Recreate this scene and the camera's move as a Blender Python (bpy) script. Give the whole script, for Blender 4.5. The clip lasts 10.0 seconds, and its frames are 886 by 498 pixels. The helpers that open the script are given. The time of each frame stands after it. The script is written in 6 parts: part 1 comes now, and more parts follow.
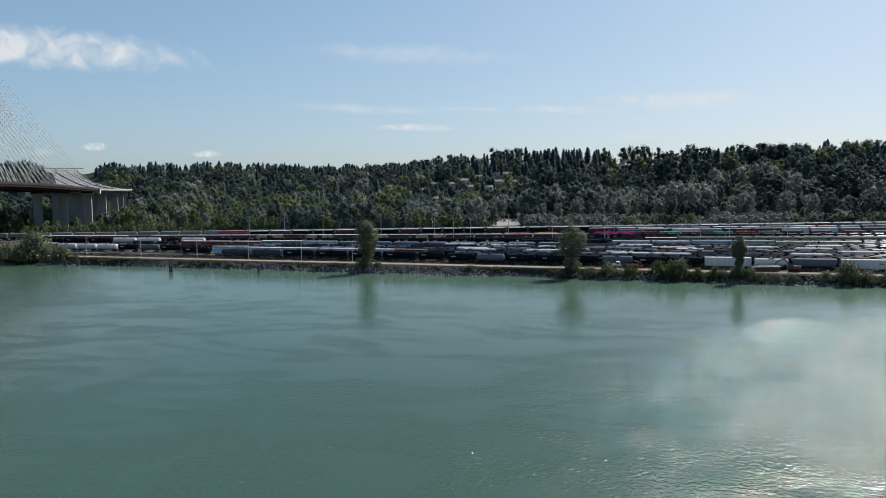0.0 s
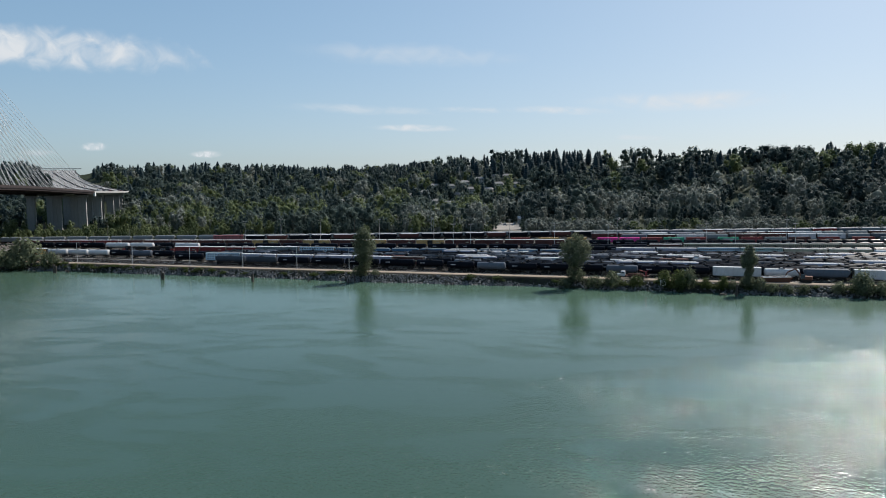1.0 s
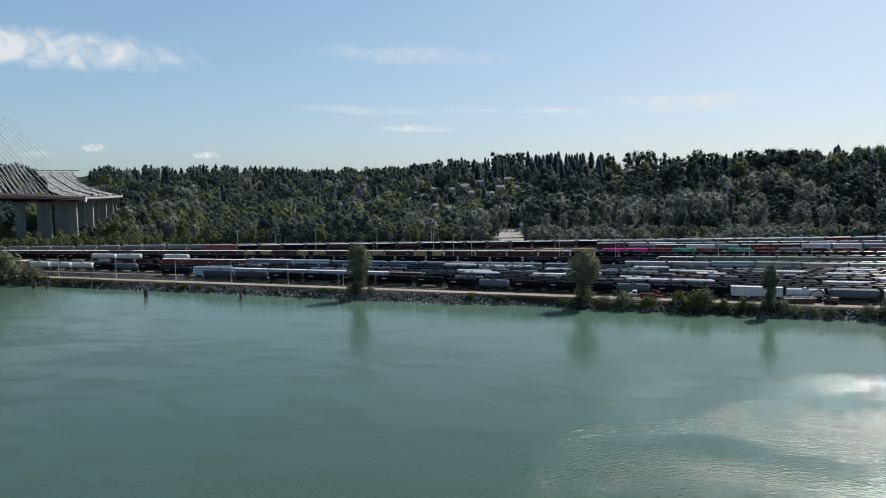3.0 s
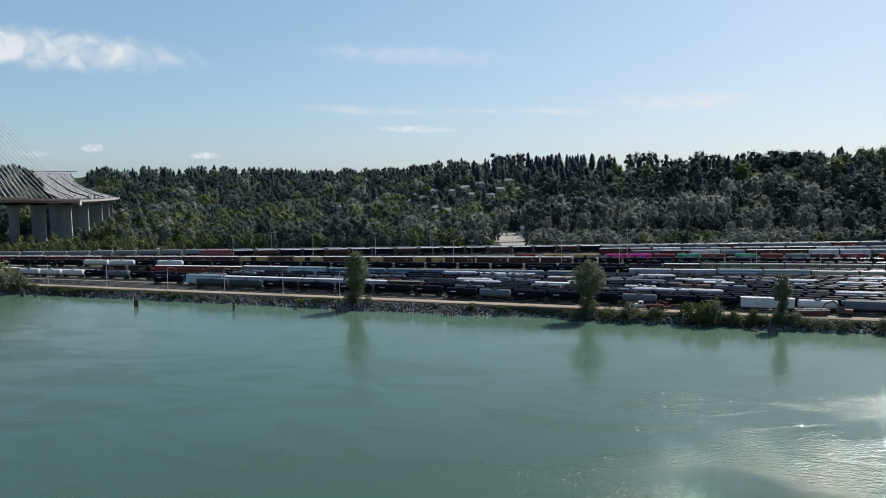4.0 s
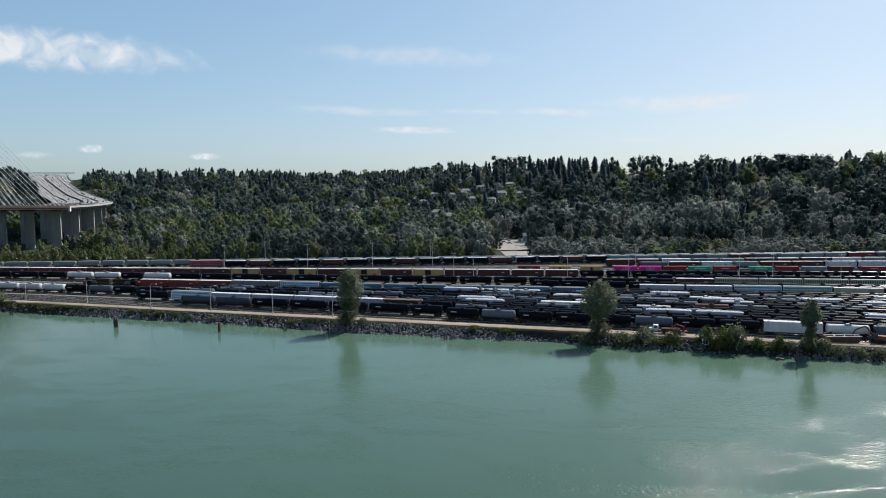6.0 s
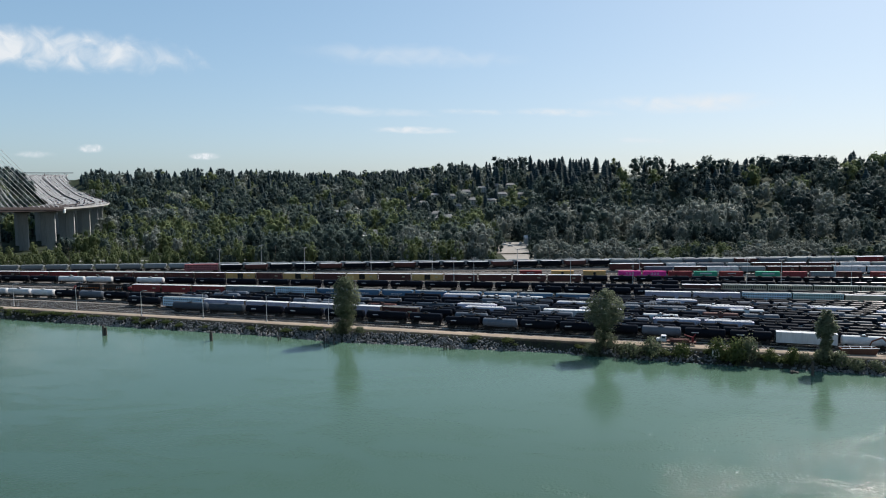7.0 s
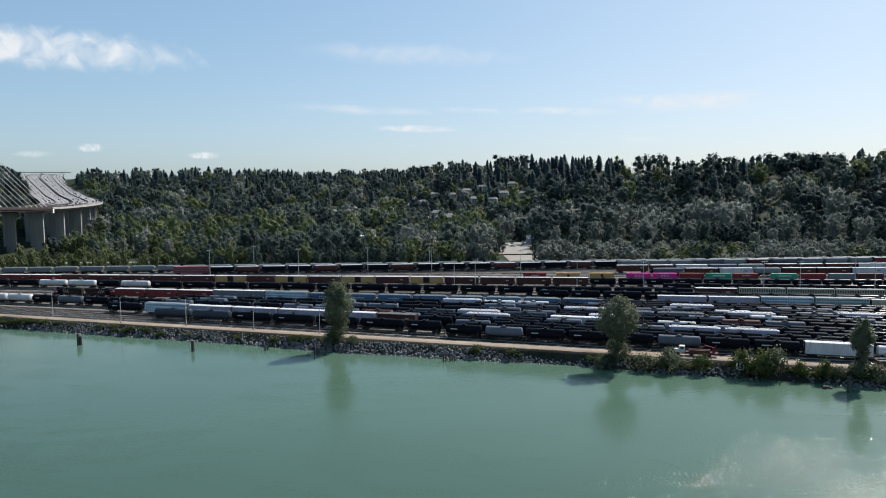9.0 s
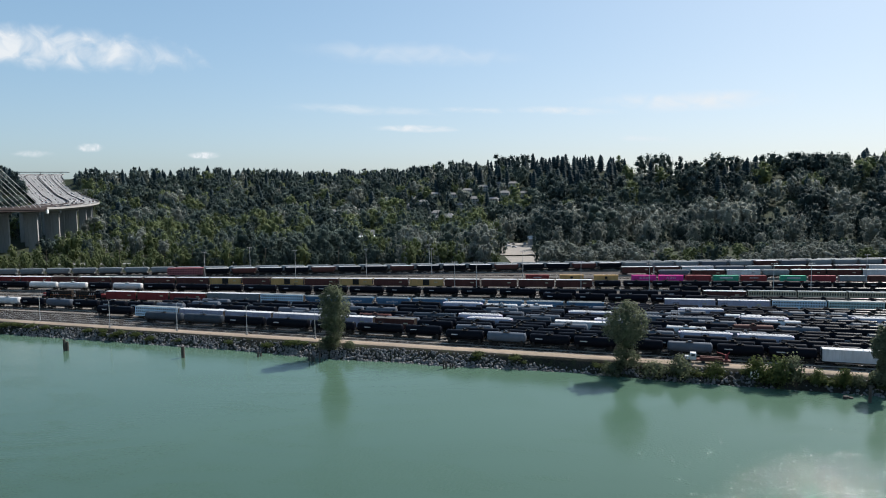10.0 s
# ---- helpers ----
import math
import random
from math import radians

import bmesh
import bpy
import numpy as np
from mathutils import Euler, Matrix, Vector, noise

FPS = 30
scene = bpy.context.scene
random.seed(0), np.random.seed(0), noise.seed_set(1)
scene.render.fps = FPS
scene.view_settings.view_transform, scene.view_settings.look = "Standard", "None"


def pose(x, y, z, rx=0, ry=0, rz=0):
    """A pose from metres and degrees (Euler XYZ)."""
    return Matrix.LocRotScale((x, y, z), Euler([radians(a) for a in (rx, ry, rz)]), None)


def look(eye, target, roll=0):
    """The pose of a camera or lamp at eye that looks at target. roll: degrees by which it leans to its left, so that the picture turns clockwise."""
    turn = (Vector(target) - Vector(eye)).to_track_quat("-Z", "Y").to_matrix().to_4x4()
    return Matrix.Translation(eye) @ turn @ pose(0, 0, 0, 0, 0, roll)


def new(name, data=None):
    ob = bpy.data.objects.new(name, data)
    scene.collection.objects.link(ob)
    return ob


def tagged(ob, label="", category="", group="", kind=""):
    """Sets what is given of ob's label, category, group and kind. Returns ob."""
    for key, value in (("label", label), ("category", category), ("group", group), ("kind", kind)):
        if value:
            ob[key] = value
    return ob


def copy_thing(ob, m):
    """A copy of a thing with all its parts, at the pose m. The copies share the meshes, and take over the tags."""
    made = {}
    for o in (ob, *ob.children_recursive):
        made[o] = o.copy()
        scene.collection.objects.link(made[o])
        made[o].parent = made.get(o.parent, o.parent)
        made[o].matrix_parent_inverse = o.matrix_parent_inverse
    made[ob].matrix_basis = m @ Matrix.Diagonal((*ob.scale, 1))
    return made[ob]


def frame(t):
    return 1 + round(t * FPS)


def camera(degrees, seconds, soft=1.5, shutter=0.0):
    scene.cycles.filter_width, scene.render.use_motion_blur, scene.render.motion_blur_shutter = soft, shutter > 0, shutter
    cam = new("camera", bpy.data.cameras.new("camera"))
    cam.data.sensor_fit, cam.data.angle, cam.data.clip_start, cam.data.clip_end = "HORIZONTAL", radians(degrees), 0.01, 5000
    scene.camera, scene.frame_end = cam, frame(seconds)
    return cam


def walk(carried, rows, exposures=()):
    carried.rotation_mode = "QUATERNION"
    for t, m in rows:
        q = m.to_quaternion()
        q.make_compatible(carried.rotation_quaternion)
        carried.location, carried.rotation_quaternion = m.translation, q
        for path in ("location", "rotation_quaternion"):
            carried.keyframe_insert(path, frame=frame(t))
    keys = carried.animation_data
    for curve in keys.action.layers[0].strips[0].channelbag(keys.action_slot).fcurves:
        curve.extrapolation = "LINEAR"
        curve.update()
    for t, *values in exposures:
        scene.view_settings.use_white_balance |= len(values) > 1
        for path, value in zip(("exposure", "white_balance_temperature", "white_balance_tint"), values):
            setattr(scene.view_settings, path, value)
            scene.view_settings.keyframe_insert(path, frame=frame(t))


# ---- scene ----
cam = camera(63.5, 10.0, soft=1.0)
PATH = [
    (0, (-0.363, -303.982, 38.333), (-0.378, -301.99, 38.158), -0.7),
    (0.5, (-0.253, -299.307, 39.613), (-0.268, -297.315, 39.438), -0.7),
    (1, (-0.317, -294.366, 40.841), (-0.331, -292.374, 40.667), -0.6),
    (1.5, (-0.273, -289.999, 41.891), (-0.287, -288.006, 41.717), -0.7),
    (2, (-0.192, -285.291, 43.296), (-0.207, -283.298, 43.122), -0.6),
    (2.5, (-0.003, -280.585, 44.51), (-0.019, -278.593, 44.337), -0.6),
    (4, (0.099, -266.596, 48.415), (0.084, -264.604, 48.242), -0.6),
    (4.5, (0.026, -261.911, 49.599), (0.011, -259.919, 49.427), -0.6),
    (5, (0.072, -257.03, 50.932), (0.056, -255.037, 50.76), -0.6),
    (5.5, (0.195, -252.376, 52.12), (0.179, -250.384, 51.948), -0.6),
    (7, (0.267, -238.498, 54.763), (0.251, -236.506, 54.591), -0.5),
    (7.5, (0.375, -234.134, 54.99), (0.358, -232.142, 54.815), -0.6),
    (8, (0.468, -229.386, 54.828), (0.45, -227.393, 54.653), -0.5),
    (8.5, (0.463, -224.785, 54.734), (0.445, -222.793, 54.559), -0.6),
    (9, (0.605, -219.929, 54.456), (0.587, -217.937, 54.281), -0.6),
    (9.5, (0.583, -215.235, 54.558), (0.565, -213.243, 54.383), -0.6),
    (10, (0.606, -210.611, 54.36), (0.587, -208.619, 54.185), -0.6),
]
walk(cam, [(t, look(eye, target, roll)) for t, eye, target, roll in PATH], [(0, 0.50), (2.5, 0.54), (5, 0.62), (7.5, 0.67), (10, 0.70)])

# ---- light ----
SUN_AZ, SUN_EL = radians(42), radians(42)          # azimuth from +y towards +x
world = bpy.data.worlds.new("sky")
scene.world = world
world.use_nodes = True
wn = world.node_tree.nodes
sky = wn.new("ShaderNodeTexSky")
sky.sky_type = "NISHITA"
sky.sun_disc = False
sky.sun_elevation = SUN_EL
sky.sun_rotation = SUN_AZ
sky.altitude = 100
sky.air_density, sky.dust_density, sky.ozone_density = 0.9, 1.2, 2.8
wn["Background"].inputs["Strength"].default_value = 0.086
wl = world.node_tree.links


def sky_step(operation, a, b):
    node = wn.new("ShaderNodeVectorMath")
    node.operation = operation
    for socket, value in zip(node.inputs, (a, b)):
        if isinstance(value, tuple):
            socket.default_value = value
        else:
            wl.new(value, socket)
    return node.outputs["Vector"]


# summer haze: the bright horizon and the sun's side even out to a pale veil
thick = sky_step("ADD", sky_step("MULTIPLY", sky.outputs["Color"], (1 / 14, 1 / 14, 1 / 14)), (1.0, 1.0, 1.0))
veil = sky_step("MULTIPLY", sky_step("DIVIDE", sky.outputs["Color"], thick), (0.95, 0.965, 1.04))
veil = sky_step("ADD", veil, (0.35, 0.9, 1.15))
wl.new(veil, wn["Background"].inputs["Color"])
sun = new("sun", bpy.data.lights.new("sun", "SUN"))
sun.data.energy, sun.data.angle, sun.data.color = 4.7, radians(0.53), (1.0, 0.95, 0.88)
SUN_DIR = Vector((math.sin(SUN_AZ) * math.cos(SUN_EL), math.cos(SUN_AZ) * math.cos(SUN_EL), math.sin(SUN_EL)))
sun.matrix_world = look(SUN_DIR * 400, (0, 0, 0))

# ---- materials ----


def material(name, colour, rough=0.7, metal=0.0, vary=0.25, scale=1.0, bump=0.0, grime=None, island=0.0, random_=0.0, spec=0.5, streak=False):
    """Base colour broken up at two scales, with optional grime, relief and per-piece change."""
    m = bpy.data.materials.new(name)
    m.use_nodes = True
    nt = m.node_tree
    n, l = nt.nodes, nt.links
    b = n["Principled BSDF"]
    b.inputs["Roughness"].default_value, b.inputs["Metallic"].default_value = rough, metal
    b.inputs["Specular IOR Level"].default_value = spec
    tc = n.new("ShaderNodeTexCoord")
    mp = n.new("ShaderNodeMapping")
    if streak:
        mp.inputs["Scale"].default_value = (1.6, 1.6, 0.25)
    l.new(tc.outputs["Object"], mp.inputs[0])
    big, small = n.new("ShaderNodeTexNoise"), n.new("ShaderNodeTexNoise")
    big.inputs["Scale"].default_value, big.inputs["Detail"].default_value = 0.35 * scale, 3
    small.inputs["Scale"].default_value, small.inputs["Detail"].default_value = 3.5 * scale, 4
    for tex in (big, small):
        l.new(mp.outputs[0], tex.inputs["Vector"])
    add = n.new("ShaderNodeMath")
    add.operation = "ADD"
    l.new(big.outputs[0], add.inputs[0])
    l.new(small.outputs[0], add.inputs[1])
    last = add.outputs[0]
    if island:
        g = n.new("ShaderNodeNewGeometry")
        k = n.new("ShaderNodeMath")
        k.operation = "MULTIPLY_ADD"
        l.new(g.outputs["Random Per Island"], k.inputs[0])
        k.inputs[1].default_value = island
        l.new(last, k.inputs[2])
        last = k.outputs[0]
    if random_:
        o = n.new("ShaderNodeObjectInfo")
        k = n.new("ShaderNodeMath")
        k.operation = "MULTIPLY_ADD"
        l.new(o.outputs["Random"], k.inputs[0])
        k.inputs[1].default_value = random_
        l.new(last, k.inputs[2])
        last = k.outputs[0]
    ramp = n.new("ShaderNodeMapRange")
    ramp.inputs[1].default_value, ramp.inputs[2].default_value = 0.65, 1.35 + island + random_
    l.new(last, ramp.inputs[0])
    mix = n.new("ShaderNodeMix")
    mix.data_type = "RGBA"
    l.new(ramp.outputs[0], mix.inputs["Factor"])
    mix.inputs["A"].default_value = (*[c * (1 - vary) for c in colour], 1)
    mix.inputs["B"].default_value = (*[min(1, c * (1 + vary)) for c in colour], 1)
    out = mix.outputs["Result"]
    if grime:
        w = n.new("ShaderNodeTexNoise")
        w.inputs["Scale"].default_value, w.inputs["Detail"].default_value = 0.9 * scale, 5
        l.new(mp.outputs[0], w.inputs["Vector"])
        r = n.new("ShaderNodeMapRange")
        r.inputs[1].default_value, r.inputs[2].default_value = 0.5, 0.75
        l.new(w.outputs[0], r.inputs[0])
        mix2 = n.new("ShaderNodeMix")
        mix2.data_type = "RGBA"
        l.new(r.outputs[0], mix2.inputs["Factor"])
        l.new(out, mix2.inputs["A"])
        mix2.inputs["B"].default_value = (*grime, 1)
        out = mix2.outputs["Result"]
    l.new(out, b.inputs["Base Color"])
    if bump:
        bp = n.new("ShaderNodeBump")
        bp.inputs["Strength"].default_value, bp.inputs["Distance"].default_value = bump, 0.2 / scale
        l.new(small.outputs[0], bp.inputs["Height"])
        l.new(bp.outputs[0], b.inputs["Normal"])
    return m


def leaf_material(name, dark, light, through_=0.3, spread=12.0):
    """Leaves whose green changes from tree to tree and from spray to spray."""
    m = bpy.data.materials.new(name)
    m.use_nodes = True
    n, l = m.node_tree.nodes, m.node_tree.links
    b = n["Principled BSDF"]
    b.inputs["Roughness"].default_value, b.inputs["Specular IOR Level"].default_value = 0.6, 0.03
    tc, geo, info = n.new("ShaderNodeTexCoord"), n.new("ShaderNodeNewGeometry"), n.new("ShaderNodeObjectInfo")
    total = None
    for scale, weight in ((1.0 / spread, 1.5), (0.9, 0.7)):
        t = n.new("ShaderNodeTexNoise")
        t.inputs["Scale"].default_value, t.inputs["Detail"].default_value = scale, 2
        l.new(tc.outputs["Object"], t.inputs["Vector"])
        k = n.new("ShaderNodeMath")
        k.operation = "MULTIPLY_ADD"
        l.new(t.outputs[0], k.inputs[0])
        k.inputs[1].default_value, k.inputs[2].default_value = weight, -0.5 * weight
        if total:
            l.new(total, k.inputs[2])
        total = k.outputs[0]
    for socket, weight in ((geo.outputs["Random Per Island"], 0.5), (info.outputs["Random"], 0.3)):
        k = n.new("ShaderNodeMath")
        k.operation = "MULTIPLY_ADD"
        l.new(socket, k.inputs[0])
        k.inputs[1].default_value = weight
        l.new(total, k.inputs[2])
        total = k.outputs[0]
    ramp = n.new("ShaderNodeMapRange")
    ramp.inputs[1].default_value, ramp.inputs[2].default_value = 0.1, 1.4
    l.new(total, ramp.inputs[0])
    mix = n.new("ShaderNodeMix")
    mix.data_type = "RGBA"
    l.new(ramp.outputs[0], mix.inputs["Factor"])
    mix.inputs["A"].default_value, mix.inputs["B"].default_value = (*dark, 1), (*light, 1)
    l.new(mix.outputs["Result"], b.inputs["Base Color"])
    tr, sh = n.new("ShaderNodeBsdfTranslucent"), n.new("ShaderNodeMixShader")
    l.new(mix.outputs["Result"], tr.inputs["Color"])
    sh.inputs[0].default_value = through_
    l.new(b.outputs[0], sh.inputs[1])
    l.new(tr.outputs[0], sh.inputs[2])
    l.new(sh.outputs[0], n["Material Output"].inputs[0])
    return m


def water_material():
    """Murky green water under a rippled, mirror-like skin."""
    m = bpy.data.materials.new("river_water")
    m.use_nodes = True
    n, l = m.node_tree.nodes, m.node_tree.links
    n.remove(n["Principled BSDF"])
    tc = n.new("ShaderNodeTexCoord")
    sep = n.new("ShaderNodeSeparateXYZ")
    l.new(tc.outputs["Object"], sep.inputs[0])

    def noise_(scale, detail, stretch=(1, 1, 1), distort=0.0):
        mp, t = n.new("ShaderNodeMapping"), n.new("ShaderNodeTexNoise")
        mp.inputs["Rotation"].default_value = (0, 0, radians(17.6))
        mp.inputs["Scale"].default_value = stretch
        l.new(tc.outputs["Object"], mp.inputs[0])
        l.new(mp.outputs[0], t.inputs["Vector"])
        t.inputs["Scale"].default_value, t.inputs["Detail"].default_value, t.inputs["Distortion"].default_value = scale, detail, distort
        return t.outputs[0]

    def remap(socket, a, b, c, d):
        node = n.new("ShaderNodeMapRange")
        for k, value in enumerate((a, b, c, d)):
            node.inputs[k + 1].default_value = value
        l.new(socket, node.inputs[0])
        return node.outputs[0]

    def math_(operation, *values):
        node = n.new("ShaderNodeMath")
        node.operation = operation
        for socket, value in zip(node.inputs, values):
            if isinstance(value, float):
                socket.default_value = value
            else:
                l.new(value, socket)
        return node.outputs[0]

    # metres out from the bank; brightening towards it is put into the body colour
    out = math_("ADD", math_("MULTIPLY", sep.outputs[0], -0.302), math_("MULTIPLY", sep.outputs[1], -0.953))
    bank_bright = math_("ADD", remap(out, 0.0, 150.0, 0.95, 0.0), math_("MULTIPLY_ADD", noise_(0.012, 4, (0.5, 1.3, 1), 0.8), 0.3, -0.12))
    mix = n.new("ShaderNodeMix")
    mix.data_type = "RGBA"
    l.new(bank_bright, mix.inputs["Factor"])
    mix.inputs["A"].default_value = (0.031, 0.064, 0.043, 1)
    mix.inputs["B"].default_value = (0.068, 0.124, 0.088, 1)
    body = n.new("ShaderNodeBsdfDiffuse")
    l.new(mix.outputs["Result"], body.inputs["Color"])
    # calm and ruffled patches drawn out by the current; farther out the wind reaches all of it, the bank shelters the rest
    patch = remap(noise_(0.034, 7, (0.6, 1.2, 1), 2.4), 0.43, 0.57, 0.60, 1.45)
    gust = math_("ADD", patch, remap(sep.outputs[1], -200.0, -135.0, 0.42, 0.0))
    lee = remap(out, 12.0, 95.0, 0.4, 1.0)
    waves = math_("MULTIPLY_ADD", noise_(0.7, 3, (0.75, 1.2, 1), 0.2), 0.2, noise_(1.35, 2))
    height = math_("MULTIPLY", math_("MULTIPLY", waves, gust), lee)

    def skin(distance, rough):
        bp, gloss = n.new("ShaderNodeBump"), n.new("ShaderNodeBsdfGlossy")
        bp.inputs["Strength"].default_value, bp.inputs["Distance"].default_value = 1.0, distance
        l.new(height, bp.inputs["Height"])
        l.new(bp.outputs[0], gloss.inputs["Normal"])
        gloss.inputs["Roughness"].default_value = rough
        return gloss.outputs[0], bp.outputs[0]

    # most of the skin lies nearly flat; steep wavelets break it and catch the sun
    flat, normal = skin(0.030, 0.14)
    steep, _ = skin(0.26, 0.10)
    fres = n.new("ShaderNodeFresnel")
    fres.inputs["IOR"].default_value = 1.46
    l.new(normal, fres.inputs["Normal"])
    top, sh = n.new("ShaderNodeMixShader"), n.new("ShaderNodeMixShader")
    l.new(math_("MULTIPLY", remap(gust, 0.75, 1.4, 0.06, 0.58), lee), top.inputs[0])
    l.new(flat, top.inputs[1])
    l.new(steep, top.inputs[2])
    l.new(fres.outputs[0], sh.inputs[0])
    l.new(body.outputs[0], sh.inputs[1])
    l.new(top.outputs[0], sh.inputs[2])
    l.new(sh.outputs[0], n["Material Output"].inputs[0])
    return m


M = {}
M["water"] = water_material()
M["ground"] = material("forest_floor_grass", (0.027, 0.036, 0.022), 0.95, vary=0.5, scale=0.12, bump=0.4, grime=(0.045, 0.044, 0.030), spec=0.06)
M["ballast"] = material("yard_ballast", (0.062, 0.057, 0.054), 0.95, vary=0.35, scale=0.4, bump=0.5, grime=(0.12, 0.11, 0.10), spec=0.06)
M["bank"] = material("river_bank_soil", (0.026, 0.025, 0.021), 0.95, vary=0.5, scale=0.5, bump=0.6, grime=(0.034, 0.042, 0.02), spec=0.06)
M["bed"] = material("track_bed_gravel", (0.26, 0.232, 0.205), 0.95, vary=0.35, scale=0.6, bump=0.5, grime=(0.075, 0.07, 0.065), spec=0.06)
M["dirt"] = material("dirt_road", (0.27, 0.215, 0.168), 0.95, vary=0.25, scale=0.5, bump=0.3, grime=(0.22, 0.18, 0.14), spec=0.06)
M["sleeper"] = material("oily_sleepers_and_gravel", (0.026, 0.023, 0.022), 0.9, vary=0.5, scale=1.2, bump=0.5, grime=(0.03, 0.027, 0.025), spec=0.06)
M["rail_web"] = material("rusty_rail_web", (0.045, 0.032, 0.026), 0.9, vary=0.3, spec=0.05)
M["rail"] = material("worn_rail_steel", (0.62, 0.60, 0.58), 0.38, 0.85, vary=0.2)
M["rock"] = material("riprap_rock", (0.125, 0.125, 0.128), 0.6, vary=0.6, scale=0.7, bump=0.5, island=1.0, spec=0.2)
M["concrete"] = material("bridge_concrete", (0.29, 0.285, 0.278), 0.85, vary=0.14, scale=0.3, bump=0.15, grime=(0.23, 0.225, 0.215), streak=True, spec=0.15)
M["asphalt"] = material("highway_asphalt", (0.19, 0.187, 0.185), 0.9, vary=0.15, scale=0.2, spec=0.2)
M["girder"] = material("dark_girder_steel", (0.042, 0.034, 0.034), 0.8, vary=0.3, spec=0.08)
M["cable"] = material("white_cable_sheath", (0.62, 0.63, 0.64), 0.5, vary=0.05)
M["white_paint"] = material("white_paint", (0.78, 0.78, 0.77), 0.5, vary=0.08)
M["timber"] = material("wet_old_timber", (0.045, 0.036, 0.030), 0.85, vary=0.4, scale=2, bump=0.5)
M["bark"] = material("bark", (0.085, 0.07, 0.055), 0.95, vary=0.4, scale=2, bump=0.6)
M["pole"] = material("galvanised_pole", (0.42, 0.42, 0.42), 0.55, 0.4, vary=0.1)
M["under"] = material("sooty_underframe", (0.028, 0.026, 0.025), 0.85, vary=0.4, grime=(0.06, 0.045, 0.035), spec=0.05)
M["leaf"] = leaf_material("cottonwood_leaves", (0.052, 0.072, 0.042), (0.175, 0.195, 0.125), 0.45, 6.0)
M["leaf_l"] = leaf_material("pale_cottonwood_leaves", (0.068, 0.088, 0.052), (0.215, 0.235, 0.160), 0.45, 6.0)
M["leaf_b"] = leaf_material("shrub_leaves", (0.034, 0.050, 0.018), (0.115, 0.140, 0.055), 0.45, 4.0)
# blue in the broadleaf, deep green and conifer colours carries the distance haze
M["leaf_d"] = leaf_material("hazed_broadleaf_crown", (0.036, 0.060, 0.056), (0.128, 0.162, 0.142), 0.42)
# deep green trees; the dark tone also paints in shade behind the poplars
M["leaf_m"] = leaf_material("deep_green_shade_crown", (0.022, 0.040, 0.042), (0.070, 0.095, 0.092), 0.38)
# silvery trees; glints of glossy leaves are put into this pale colour too
M["leaf_s"] = leaf_material("silvery_crown", (0.108, 0.128, 0.116), (0.345, 0.372, 0.335), 0.48)
M["leaf_g"] = leaf_material("fresh_green_crown", (0.070, 0.098, 0.046), (0.210, 0.245, 0.125), 0.46)
M["needle"] = leaf_material("hazed_conifer_needles", (0.013, 0.025, 0.031), (0.042, 0.063, 0.068), 0.05)
PAINT = dict(black=(0.0065, 0.0075, 0.0115), white=(0.52, 0.52, 0.53), grey=(0.085, 0.10, 0.125), slate=(0.040, 0.050, 0.064), brown=(0.085, 0.034, 0.030), red=(0.19, 0.036, 0.036),
             yellow=(0.46, 0.285, 0.115), lavender=(0.36, 0.345, 0.43), blue=(0.055, 0.115, 0.19), lightblue=(0.46, 0.58, 0.68), pink=(0.30, 0.11, 0.12),
             tan=(0.42, 0.37, 0.27), magenta=(0.62, 0.045, 0.27), green=(0.045, 0.27, 0.17), darkred=(0.20, 0.035, 0.04), palegreen=(0.45, 0.58, 0.55),
             steel=(0.17, 0.19, 0.20), roof=(0.46, 0.46, 0.475), darkroof=(0.12, 0.115, 0.11), orange=(0.55, 0.16, 0.03), rust=(0.13, 0.06, 0.042))
for key, value in PAINT.items():
    M[key] = material("weathered_" + key + "_paint", value, 0.24 if key in ("black", "slate") else 0.62, spec=0.03 if key in ("black", "slate") else 0.08, vary=0.22, scale=0.8,
                      grime=tuple((0.97 if key == "black" else 0.75) * c + (0.03 if key == "black" else 0.25) * d for c, d in zip(value, (0.09, 0.075, 0.06))), random_=0.5, streak=True)
M["glass"] = material("dark_window_glass", (0.03, 0.04, 0.05), 0.08, vary=0.1)
M["shingle"] = material("roof_shingles", (0.17, 0.165, 0.165), 0.9, vary=0.3, scale=2, random_=0.7)
M["siding"] = material("house_siding", (0.36, 0.34, 0.32), 0.8, vary=0.35, random_=1.2)
M["lot"] = material("pale_gravel_lot", (0.21, 0.19, 0.17), 0.95, vary=0.25, scale=0.3, grime=(0.16, 0.145, 0.12))
M["tyre"] = material("tyre_rubber", (0.02, 0.02, 0.02), 0.9, vary=0.2)

# ---- building helpers ----


def empty(name, m, label, category, group=""):
    ob = new(name)
    ob.matrix_basis = m
    return tagged(ob, label, category, group)


def mesh_of(bm, name, mats, smooth=False):
    me = bpy.data.meshes.new(name)
    bm.normal_update()
    bm.to_mesh(me)
    bm.free()
    for k in mats if isinstance(mats, (list, tuple)) else [mats]:
        me.materials.append(k)
    if smooth:
        me.shade_smooth()
        me.set_sharp_from_angle(angle=radians(40))
    return me


def part(name, bm, mat, parent, label="", smooth=False):
    me = mesh_of(bm, name, mat, smooth) if isinstance(bm, bmesh.types.BMesh) else bm
    ob = new(name, me)
    ob.parent = parent
    return tagged(ob, label)


